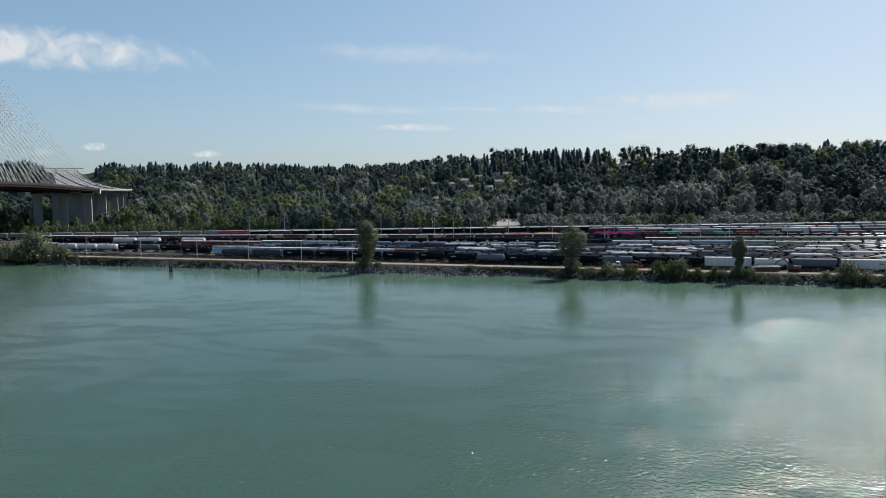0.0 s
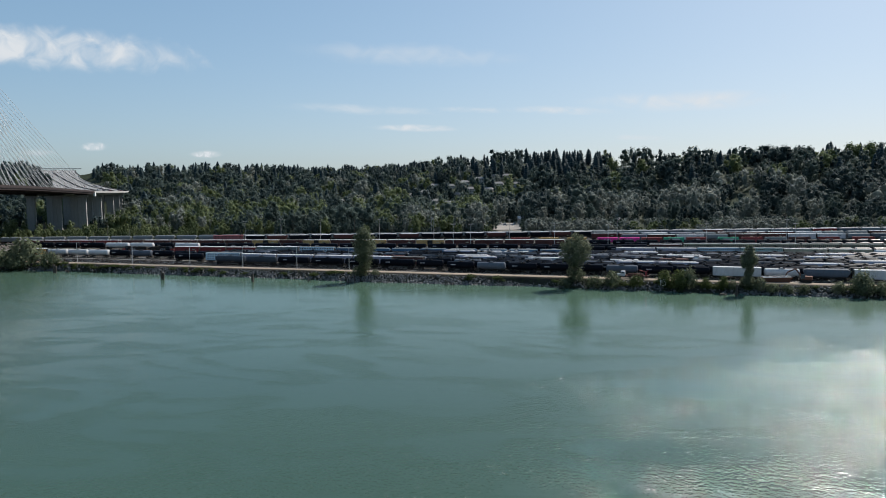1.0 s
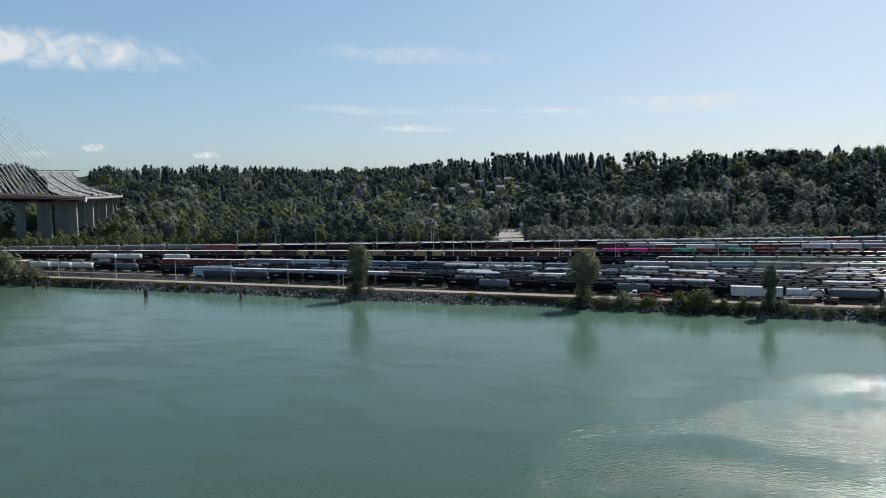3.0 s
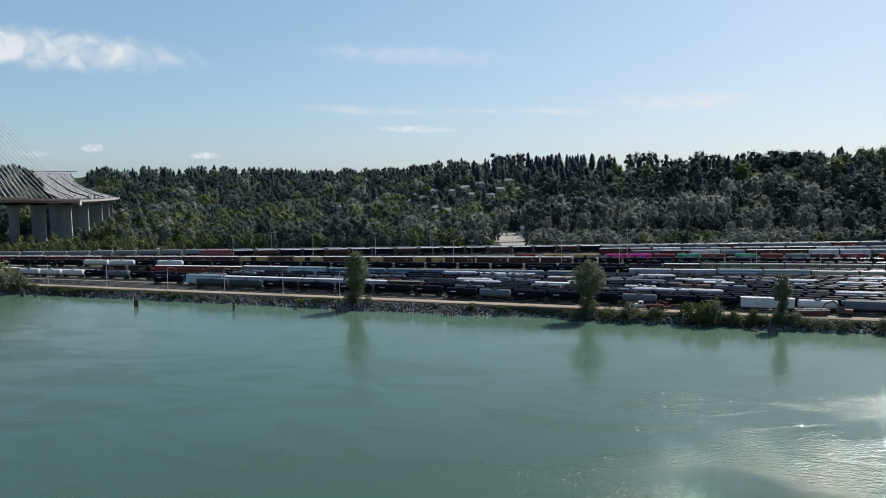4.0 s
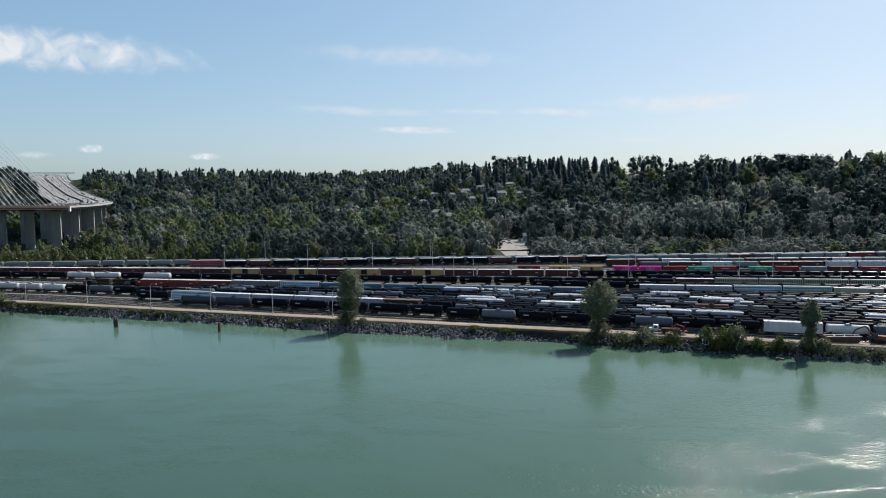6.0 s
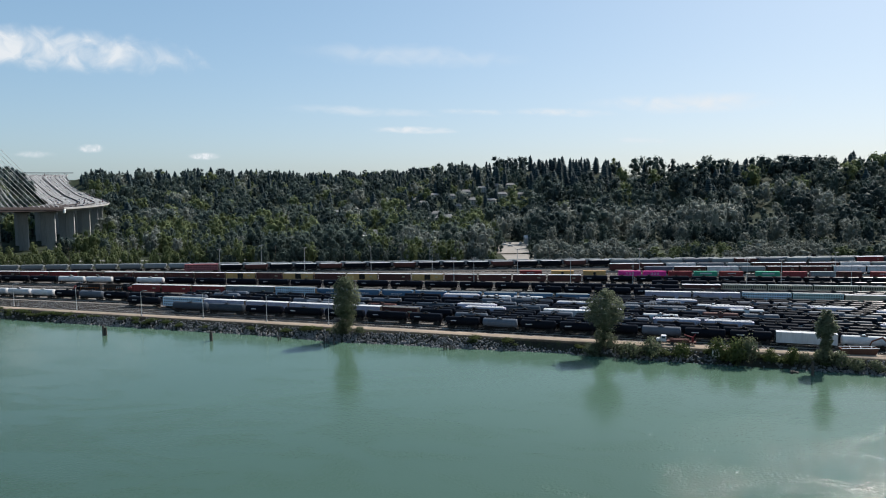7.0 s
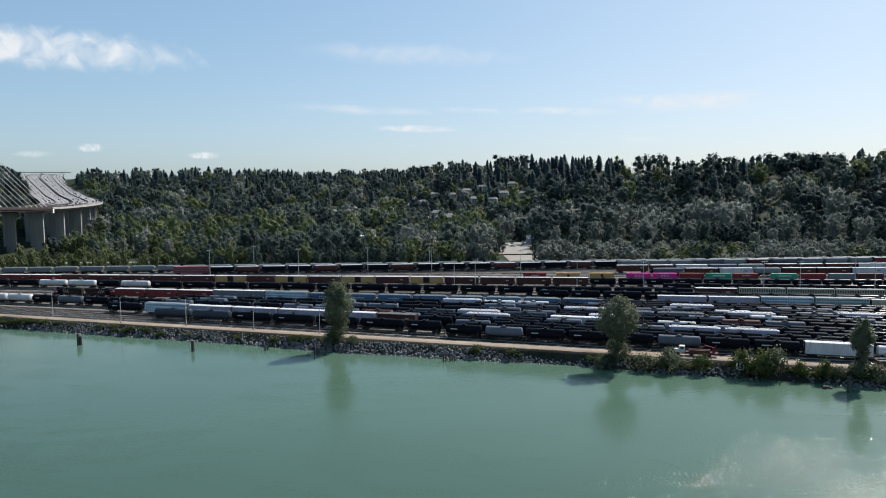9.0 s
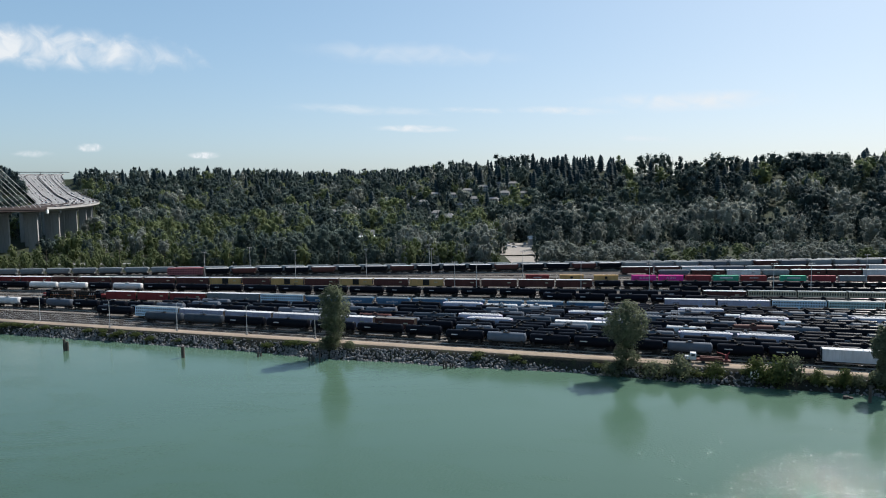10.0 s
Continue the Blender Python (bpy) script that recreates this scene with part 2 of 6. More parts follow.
def raw_mesh(name, verts, faces, mat, smooth=False):
    me = bpy.data.meshes.new(name)
    verts, faces = np.asarray(verts, np.float32), np.asarray(faces, np.int32)
    k = faces.shape[1]
    me.vertices.add(len(verts))
    me.vertices.foreach_set("co", verts.ravel())
    me.loops.add(faces.size)
    me.loops.foreach_set("vertex_index", faces.ravel())
    me.polygons.add(len(faces))
    me.polygons.foreach_set("loop_start", np.arange(len(faces), dtype=np.int32) * k)
    me.update(calc_edges=True)
    for q in mat if isinstance(mat, (list, tuple)) else [mat]:
        me.materials.append(q)
    if smooth:
        me.shade_smooth()
    return me


def box(bm, c, s, rz=0.0, bevel=0.0):
    """A block of size s about the centre c."""
    r = bmesh.ops.create_cube(bm, size=1.0, matrix=Matrix.Translation(c) @ Matrix.Rotation(rz, 4, "Z") @ Matrix.Diagonal((*s, 1)))
    if bevel:
        edges = {e for v in r["verts"] for e in v.link_edges}
        bmesh.ops.bevel(bm, geom=list(edges), offset=bevel, segments=1, affect="EDGES")


def rod(bm, a, b, r, seg=6, r2=None):
    a, b = Vector(a), Vector(b)
    d = b - a
    m = Matrix.Translation((a + b) / 2) @ d.to_track_quat("Z", "Y").to_matrix().to_4x4()
    bmesh.ops.create_cone(bm, cap_ends=True, segments=seg, radius1=r, radius2=r if r2 is None else r2, depth=d.length, matrix=m)


def lathe_x(bm, profile, cz, seg=18, cy=0.0):
    """A closed body of rings (x, radius) about an axis along x at the height cz."""
    rings = []
    for x, r in profile:
        rings.append([bm.verts.new((x, cy + r * math.cos(2 * math.pi * k / seg), cz + r * math.sin(2 * math.pi * k / seg))) for k in range(seg)])
    for p, q in zip(rings, rings[1:]):
        for k in range(seg):
            bm.faces.new((p[k], p[(k + 1) % seg], q[(k + 1) % seg], q[k]))
    bm.faces.new(rings[0][::-1])
    bm.faces.new(rings[-1])
    bmesh.ops.recalc_face_normals(bm, faces=bm.faces[:])


def prism_x(bm, section, x0, x1):
    """A section of (y, z) points drawn out from x0 to x1."""
    a = [bm.verts.new((x0, y, z)) for y, z in section]
    b = [bm.verts.new((x1, y, z)) for y, z in section]
    k = len(section)
    for i in range(k):
        bm.faces.new((a[i], a[(i + 1) % k], b[(i + 1) % k], b[i]))
    bm.faces.new(a[::-1])
    bm.faces.new(b)
    bmesh.ops.recalc_face_normals(bm, faces=bm.faces[:])


# ---- the lie of the land ----
BANK = math.atan(-0.317)                            # the shore's direction
EX, EY = Vector((math.cos(BANK), math.sin(BANK), 0)), Vector((-math.sin(BANK), math.cos(BANK), 0))
SHORE0 = Vector((0, 2.6, 0))
YARD_Z = 3.5


def shore_bulge(u):
    """How far the waterline swings inland at u."""
    return np.interp(u, [-260, -80, -42, -36, -17, 0, 20, 36, 60, 80, 300], [0, 0.6, -1.6, -1.8, 0.2, -0.3, 1.5, 2.6, 0.6, 0.2, 0])


def shore(u, v, z=0.0):
    """A place u metres along the shore and v metres inland."""
    p = SHORE0 + EX * u + EY * v
    return Vector((p.x, p.y, z))


HIGHWAY = ((-210.0, -200.0, 44.5, 66), (-253.0, 5.0, 44.6, 66), (-295.0, 202.0, 43.6, 66), (-333.0, 381.0, 39.4, 66), (-370.0, 520.0, 38.6, 66), (-421.0, 650.0, 38.8, 68),
           (-500.0, 795.0, 41.0, 72), (-600.0, 960.0, 46.0, 76), (-700.0, 1130.0, 54.0, 82), (-860.0, 1400.0, 71.0, 95), (-1026.0, 1690.0, 90.0, 112), (-1180.0, 1990.0, 104.0, 112))


def highway_line(step=14.0):
    """Smooth right edge of the highway: place, direction, width."""
    p = np.array(HIGHWAY)
    out = []
    for i in range(len(p) - 1):
        a, b, c, d = p[max(i - 1, 0)], p[i], p[i + 1], p[min(i + 2, len(p) - 1)]
        n = max(2, int(np.linalg.norm(c[:3] - b[:3]) / step))
        for k in range(n):
            t = k / n
            out.append(0.5 * (2 * b + (c - a) * t + (2 * a - 5 * b + 4 * c - d) * t * t + (3 * b - a - 3 * c + d) * t ** 3))
    out.append(p[-1])
    out = np.array(out)
    way = np.gradient(out[:, :2], axis=0)
    way /= np.linalg.norm(way, axis=1)[:, None]
    return out, way


ROAD_PTS, ROAD_WAY = highway_line()
ROAD_MID = ROAD_PTS[:, :2] + np.stack([-ROAD_WAY[:, 1], ROAD_WAY[:, 0]], 1) * ROAD_PTS[:, 3:4] / 2


def smooth01(t):
    t = np.clip(t, 0, 1)
    return t * t * (3 - 2 * t)


def crest(x):
    """How far off the hill's top lies."""
    return np.interp(x, [-2500, -1000, -800, -190, 60, 200, 320, 480, 2500], [1500, 1400, 1290, 1600, 1150, 960, 745, 720, 720])


def land(x, y):
    """Height of the ground."""
    x, y = np.asarray(x, float), np.asarray(y, float)
    v = (x * EY.x + (y - 2.6) * EY.y)
    z = np.interp(v - shore_bulge(x * EX.x + (y - 2.6) * EX.y) * np.clip((5.4 - v) / 3.0, 0, 1), [-900, -760, -740, -8, -2, 0, 2.2, 4.6, 5.4, 1e5], [8, 6, -4, -4, -1.2, -0.25, 1.4, 3.2, 3.5, 3.5])
    foot = np.interp(x, [-2500, -900, -300, 100, 300, 500, 2500], [620, 620, 560, 520, 430, 380, 380])
    top = crest(x)
    high = np.interp(x, [-2500, -900, -600, -190, 141, 308, 480, 700, 2500], [66, 80, 74, 66, 79, 63, 61, 64, 72])
    r = (y - foot) / (top - foot)
    rise = high * (0.75 * smooth01(r) + 0.25 * np.clip(r, 0, 1))
    rise = rise + 3.0 * np.sin(x * 0.013 + 1.0) * np.sin(y * 0.011) * smooth01(r * 2)
    z = z + np.where(v > 0, rise, 0)
    # highway on the hill: cut or fill
    far = ROAD_PTS[:, 1] > 760
    px, pz, pw = ROAD_MID[far], ROAD_PTS[far, 2], ROAD_PTS[far, 3]
    if x.ndim and x.size:
        d = np.full(x.shape, 1e9)
        zz = np.zeros(x.shape)
        for (mx, my), mz, w in zip(px, pz, pw):
            dd = np.hypot(x - mx, y - my) - w / 2
            near = dd < d
            d, zz = np.where(near, dd, d), np.where(near, mz, zz)
        k = smooth01((20 - d) / 18)
        z = np.minimum(z, z * (1 - k) + (zz - 1.5) * k)
    return z


def build_ground():
    us = np.concatenate([np.linspace(-4600, -1850, 24), np.linspace(-1830, -700, 70), np.linspace(-690, 690, 200), np.linspace(700, 4600, 40)])
    vs = np.concatenate([np.linspace(-4600, -950, 12), [-900, -760, -740, -300, -30, -8, -3, -2, -1, 0, 0.8, 1.5, 2.2, 3, 3.8, 4.6, 5.4], np.arange(8, 380, 9),
                         np.arange(384, 1800, 24), np.linspace(1850, 4600, 14)])
    rng = np.random.default_rng(3)
    u, v = np.meshgrid(us, vs)
    jig = np.where((v > -2.5) & (v < 3.9) & (np.abs(u) < 690), rng.uniform(-0.25, 0.25, u.shape), 0)
    vv = v + jig
    x, y = SHORE0.x + EX.x * u + EY.x * vv, SHORE0.y + EX.y * u + EY.y * vv
    z = land(x, y)
    z += np.where(v > 380, rng.normal(0, 0.5, u.shape), 0)
    verts = np.stack([x, y, z], -1).reshape(-1, 3)
    ny, nx = u.shape
    i = np.arange(nx * ny).reshape(ny, nx)
    faces = np.stack([i[:-1, :-1], i[:-1, 1:], i[1:, 1:], i[1:, :-1]], -1).reshape(-1, 4)
    me = raw_mesh("ground", verts, faces, [M["ground"], M["ballast"], M["bank"]])
    c = verts[faces].mean(1)
    vc = (c[:, 0] * EY.x + (c[:, 1] - 2.6) * EY.y)
    back = np.interp(c[:, 0], [-320, -140, 90, 320], [224, 226, 233, 232])
    slot = np.where(vc < 5.3, 2, np.where((c[:, 1] < back) & (np.abs(c[:, 0]) < 620), 1, 0))
    me.polygons.foreach_set("material_index", slot.astype(np.int32))
    me.shade_smooth()
    tagged(new("ground", me), "grassy flat behind a gravel rail yard, rising to a wooded hill", "ground", kind="structure")
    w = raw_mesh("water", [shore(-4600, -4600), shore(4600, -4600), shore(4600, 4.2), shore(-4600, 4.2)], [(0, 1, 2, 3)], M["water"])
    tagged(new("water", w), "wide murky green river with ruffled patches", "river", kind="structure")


build_ground()


def strip(name, u0, u1, v0, v1, z, mat, label, category, step=9.0):
    n = int((u1 - u0) / step)
    rng = np.random.default_rng(int(abs(v0) * 10) + 5)
    verts, faces = [], []
    for k in range(n + 1):
        u = u0 + (u1 - u0) * k / n
        verts += [shore(u, v0 + rng.normal(0, 0.22), z - 0.25), shore(u, v0 + 0.5 + rng.normal(0, 0.2), z), shore(u, v1 - 0.5 + rng.normal(0, 0.25), z), shore(u, v1 + rng.normal(0, 0.2), z - 0.25)]
    for k in range(n):
        for j in range(3):
            a = 4 * k + j
            faces.append((a, a + 4, a + 5, a + 1))
    me = raw_mesh(name, verts, faces, mat)
    tagged(new(name, me), label, category, kind="structure")


strip("road", -620, 620, 5.6, 11.2, YARD_Z + 0.12, M["dirt"], "pale tan dirt service road along the shore", "road", 6)

# ---- rail tracks ----
SLOPES = ((10, -0.317), (22, -0.306), (47, -0.262), (80, -0.204), (114, -0.166), (143, -0.118), (165, -0.095), (208, 0.045), (216, 0.03))


def slope_at(y0):
    return float(np.interp(y0, [a for a, b in SLOPES], [b for a, b in SLOPES]))


def on_track(y0, x, z=0.0):
    """A place on the track that crosses x = 0 at y0."""
    return Vector((x, y0 + slope_at(y0) * x, YARD_Z + 0.42 + z))


def build_track(y0, x0, x1):
    a, b = on_track(y0, x0), on_track(y0, x1)
    d = (b - a).normalized()
    s = Vector((-d.y, d.x, 0))
    track = empty("rail_track", Matrix.Translation((0, 0, 0)), "steel rails on a raised gravel bed in the yard", "rail track", "yard tracks")
    tagged(track, kind="structure")
    bm = bmesh.new()
    n = 24
    rows = []
    rng = random.Random(int(y0 * 7))
    for k in range(n + 1):
        p = a.lerp(b, k / n)
        rows.append([bm.verts.new(p + s * (w + rng.uniform(-0.15, 0.15)) + Vector((0, 0, h))) for w, h in ((-2.0, -0.43), (-1.3, -0.17), (1.3, -0.17), (2.0, -0.43))])
    for p, q in zip(rows, rows[1:]):
        for j in range(3):
            bm.faces.new((p[j], q[j], q[j + 1], p[j + 1]))
    bmesh.ops.recalc_face_normals(bm, faces=bm.faces[:])
    part("track_bed", bm, M["bed"], track)
    bm = bmesh.new()
    mid = (a + b) / 2
    box(bm, (mid.x, mid.y, mid.z - 0.17), ((b - a).length, 2.3, 0.05), math.atan2(d.y, d.x))
    part("sleeper_strip", bm, M["sleeper"], track)
    for side in (-0.75, 0.75):
        bm = bmesh.new()
        mid = (a + b) / 2 + s * side
        box(bm, (mid.x, mid.y, mid.z - 0.085), ((b - a).length, 0.14, 0.17), math.atan2(d.y, d.x))
        bm.normal_update()
        for face in bm.faces:
            face.material_index = 1 if face.normal.z > 0.9 else 0
        part("rail", bm, [M["rail_web"], M["rail"]], track)


TRACKS = ((14.6, -420, 330), (18.6, -420, 330), (22.6, -420, 330), (27.5, -400, 330), (32.5, -400, 330), (41, -380, 330), (47.5, -380, 330), (56, -380, 330), (64, -380, 330),
          (72, -380, 330), (37, -60, 330), (52, 0, 330), (60, 0, 330), (68, 0, 330), (76, 20, 330), (98, 80, 330), (80, -400, 330), (92, -400, 330), (103, -400, 330), (114.4, -400, 330), (128, -400, 330), (143, -400, 340), (154, -400, 340), (165, -400, 340),
          (178, -400, 340), (190, -400, 340), (207, -400, 380), (215, -400, 380))
for row in TRACKS:
    build_track(*row)

# ---- freight cars: local x along the car, rails at z = 0 ----
SHARED = {}


def bogie_mesh():
    if "bogie" not in SHARED:
        bm = bmesh.new()
        for y in (-0.98, 0.98):
            prism_x(bm, [(y - 0.09, 0.30), (y + 0.09, 0.30), (y + 0.09, 0.78), (y - 0.09, 0.78)], -1.25, 1.25)
            box(bm, (0, y, 0.42), (0.75, 0.22, 0.42))
        for x in (-0.87, 0.87):
            for y in (-0.76, 0.76):
                rod(bm, (x, y - 0.07, 0.46), (x, y + 0.07, 0.46), 0.46, 8)
            rod(bm, (x, -0.8, 0.46), (x, 0.8, 0.46), 0.08, 6)
        SHARED["bogie"] = mesh_of(bm, "bogie", M["under"])
    return SHARED["bogie"]


def add_bogies(car, length):
    for x in (-length / 2 + 2.5, length / 2 - 2.5):
        part("bogie", bogie_mesh(), None, car).location = (x, 0, 0)


def underframe(car, length, z=0.95, w=0.5):
    bm = bmesh.new()
    box(bm, (0, 0, z), (length - 0.6, w, 0.34))
    for x in (-length / 2 + 0.35, length / 2 - 0.35):
        box(bm, (x, 0, z), (0.35, 2.6, 0.3))
        box(bm, (x + math.copysign(0.35, x), 0, z - 0.05), (0.6, 0.28, 0.28))
    part("underframe", bm, M["under"], car)


def tank_car(length, paint, label):
    car = empty("tank_car", Matrix.Identity(4), label, "tank car", "freight cars in the yard")
    h, r = length / 2 - 0.55, 1.52
    bm = bmesh.new()
    ends = [(h - 0.45 + 0.45 * math.sin(a), r * math.cos(a)) for a in (0, 0.5, 0.9, 1.25, 1.5)]
    seams = [(-h + 0.45 + (2 * h - 0.9) * k / 4, r) for k in range(1, 4)]
    lathe_x(bm, [(-x, q) for x, q in ends[::-1]] + seams + ends, 2.72, 20)
    part("tank", bm, M[paint], car, smooth=True)
    bm = bmesh.new()
    rod(bm, (0, 0, 4.05), (0, 0, 4.5), 0.55, 14)
    rod(bm, (0, 0, 4.5), (0, 0, 4.6), 0.45, 12)
    part("dome", bm, M[paint], car)
    bm = bmesh.new()
    box(bm, (0, 0, 4.2), (2.0, 1.7, 0.08))
    for y in (-0.82, 0.82):
        for x in (-0.97, 0.97):
            rod(bm, (x, y, 4.2), (x, y, 4.9), 0.04, 4)
        rod(bm, (-0.97, y, 4.9), (0.97, y, 4.9), 0.04, 4)
    part("walkway", bm, M["under"], car)
    bm = bmesh.new()
    for x in (-h + 1.3, h - 1.3):
        prism_x(bm, [(-1.3, 0.95), (1.3, 0.95), (1.15, 2.0), (-1.15, 2.0)], x - 0.35, x + 0.35)
    box(bm, (0, 0, 1.0), (2 * h + 1.0, 0.5, 0.3))
    for x in (-length / 2 + 0.35, length / 2 - 0.35):
        box(bm, (x, 0, 1.05), (0.7, 2.7, 0.16))
        for y in (-1.3, 1.3):
            rod(bm, (x, y, 1.1), (x, y, 1.95), 0.04, 4)
        rod(bm, (x, -1.3, 1.95), (x, 1.3, 1.95), 0.04, 4)
    part("underframe", bm, M["under"], car)
    if paint == "black":
        bm = bmesh.new()
        box(bm, (-h * 0.5, -1.5, 2.9), (2.2, 0.06, 0.3))
        part("stencil", bm, M["roof"], car, "plain painted marking bar")
    add_bogies(car, length)
    return car


def boxcar(length, paint, label, roof="roof", door=None, tall=0.0):
    car = empty("boxcar", Matrix.Identity(4), label, "boxcar", "freight cars in the yard")
    h, top = length / 2 - 0.55, 4.35 + tall
    bm = bmesh.new()
    box(bm, (0, 0, (1.15 + top) / 2), (2 * h, 2.9, top - 1.15))
    n = int(2 * h / 1.15)
    for k in range(n + 1):
        x = -h + 2 * h * k / n
        if abs(x) > 1.9:
            for y in (-1.47, 1.47):
                box(bm, (x, y, (1.2 + top) / 2), (0.14, 0.1, top - 1.3))
    for y in (-1.48, 1.48):
        box(bm, (0, y, 1.2), (2 * h, 0.12, 0.22))
        box(bm, (0, y, top - 0.08), (2 * h, 0.12, 0.18))
    part("body", bm, M[paint], car)
    bm = bmesh.new()
    prism_x(bm, [(-1.56, top + 0.003), (1.56, top + 0.003), (1.5, top + 0.1), (0, top + 0.24), (-1.5, top + 0.1)], -h - 0.05, h + 0.05)
    for k in range(1, 12):
        box(bm, (-h + 2 * h * k / 12, 0, top + 0.16), (0.08, 2.9, 0.16))
    part("roof", bm, M[roof], car)
    for y in (-1, 1):
        bm = bmesh.new()
        box(bm, (0, y * 1.5, (1.3 + top) / 2), (3.2, 0.1, top - 1.5))
        for z in (1.9, 2.5, 3.1, 3.7):
            box(bm, (0, y * 1.57, z), (3.1, 0.05, 0.08))
        part("door", bm, M[door or paint], car)
    bm = bmesh.new()
    box(bm, (h * 0.58, -1.56, 2.9), (1.6, 0.03, 0.5))
    part("marking", bm, M["tan" if paint not in ("white", "lightblue", "tan") else "steel"], car, "plain painted marking bar")
    for x in (-h - 0.04, h + 0.04):
        bm = bmesh.new()
        box(bm, (x, 0, (1.3 + top) / 2), (0.06, 2.6, top - 1.5))
        part("end_panel", bm, M["under"], car)
    underframe(car, length)
    add_bogies(car, length)
    return car


def hopper(length, paint, label, roof=None):
    car = empty("hopper_car", Matrix.Identity(4), label, "hopper car", "freight cars in the yard")
    h, top = length / 2 - 0.55, 4.5
    bm = bmesh.new()
    side = [(-1.2, 1.35), (-1.5, 1.9), (-1.54, 2.8), (-1.5, 3.7), (-1.2, 4.25), (-0.7, top), (0.7, top), (1.2, 4.25), (1.5, 3.7), (1.54, 2.8), (1.5, 1.9), (1.2, 1.35)]
    prism_x(bm, side, -h + 1.1, h - 1.1)
    for s in (-1, 1):
        a = [bm.verts.new((s * (h - 1.1), y, z)) for y, z in ((-1.45, 1.9), (1.45, 1.9), (1.3, 4.25), (-1.3, 4.25))]
        b = [bm.verts.new((s * (h - 0.1), y, z)) for y, z in ((-1.35, 3.3), (1.35, 3.3), (1.2, 4.2), (-1.2, 4.2))]
        for i in range(4):
            bm.faces.new((a[i], a[(i + 1) % 4], b[(i + 1) % 4], b[i]))
        bm.faces.new(b)
    bmesh.ops.recalc_face_normals(bm, faces=bm.faces[:])
    part("body", bm, M[paint], car, smooth=True)
    bm = bmesh.new()
    for k in range(3):
        x = (-1 + k) * (2 * h - 3.0) / 3
        a = [bm.verts.new((x + i * 1.9, j * 1.1, 1.36)) for i, j in ((-1, -1), (1, -1), (1, 1), (-1, 1))]
        b = [bm.verts.new((x + i * 0.5, j * 0.6, 0.5)) for i, j in ((-1, -1), (1, -1), (1, 1), (-1, 1))]
        for i in range(4):
            bm.faces.new((a[i], a[(i + 1) % 4], b[(i + 1) % 4], b[i]))
        bm.faces.new(b)
    bmesh.ops.recalc_face_normals(bm, faces=bm.faces[:])
    part("hopper_bin", bm, M["under"], car)
    bm = bmesh.new()
    for x in (-h + 0.25, h - 0.25):
        for y in (-1.3, 1.3):
            rod(bm, (x, y, 1.0), (x, y, 4.2), 0.06, 4)
        rod(bm, (x, -1.3, 1.2), (x, 1.3, 3.3), 0.05, 4)
    for y in (-1.53, 1.53):
        box(bm, (0, y, 1.6), (2 * h - 1.2, 0.1, 0.22))
    part("end_frame", bm, M["under"], car)
    bm = bmesh.new()
    n = 10
    for k in range(n):
        x = -h + 1.5 + (2 * h - 3.0) * k / (n - 1)
        rod(bm, (x, 0, top), (x, 0, top + 0.16), 0.42, 10)
    prism_x(bm, [(-1.28, 4.28), (-0.72, top + 0.05), (0.72, top + 0.05), (1.28, 4.28), (0.9, 4.2), (-0.9, 4.2)], -h + 0.9, h - 0.9)
    part("hatch_deck", bm, M[roof or paint], car)
    if paint == "blue":
        bm = bmesh.new()
        for k in range(6):
            box(bm, (-2.2 + 0.85 * k, -1.56, 2.75 + 0.12 * (k % 2)), (0.6, 0.05, 0.62 if k % 3 == 0 else 0.4))
        part("emblem", bm, M["roof"], car, "plain pale painted emblem shape")
    underframe(car, length)
    add_bogies(car, length)
    return car


def rack_car(length, paint, label, back="under", tiers=3):
    """A long car with panelled sides: rows of small upright slots between posts."""
    car = empty("autorack_car", Matrix.Identity(4), label, "autorack car", "freight cars in the yard")
    h, top = length / 2 - 0.5, 4.6
    bm = bmesh.new()
    # solid dark block stands in for the shaded interior behind the slots
    box(bm, (0, 0, (1.2 + top) / 2), (2 * h - 0.1, 2.7, top - 1.25))
    part("inner_deck", bm, M[back], car)
    bm = bmesh.new()
    n = int(2 * h / 0.95)
    for y in (-1.45, 1.45):
        for k in range(tiers + 1):
            z = 1.25 + (top - 1.35) * k / tiers
            box(bm, (0, y, z), (2 * h, 0.12, 0.42 if k in (0, tiers) else 0.5))
        for k in range(n + 1):
            box(bm, (-h + 2 * h * k / n, y, (1.2 + top) / 2), (0.42, 0.1, top - 1.2))
    for x in (-h, h):
        box(bm, (x, 0, (1.2 + top) / 2), (0.12, 2.8, top - 1.2))
    part("side_panel", bm, M[paint], car)
    bm = bmesh.new()
    prism_x(bm, [(-1.52, top), (1.52, top), (1.3, top + 0.22), (0, top + 0.34), (-1.3, top + 0.22)], -h - 0.05, h + 0.05)
    part("roof", bm, M["steel" if paint != "pink" else "pink"], car)
    for x in (-h - 0.08, h + 0.08):
        bm = bmesh.new()
        box(bm, (x, 0, (1.3 + top) / 2), (0.06, 2.5, top - 1.4))
        part("end_door", bm, M["under"], car)
    underframe(car, length)
    add_bogies(car, length)
    return car


def well_car(length, label):
    car = empty("container_flat_car", Matrix.Identity(4), label, "flat car", "freight cars in the yard")
    bm = bmesh.new()
    h = length / 2 - 0.4
    box(bm, (0, 0, 0.98), (2 * h, 2.2, 0.2))
    for y in (-1.25, 1.25):
        box(bm, (0, y, 0.95), (2 * h - 3.0, 0.18, 0.55))
    part("deck", bm, M["darkred"], car)
    underframe(car, length, 0.75)
    add_bogies(car, length)
    return car


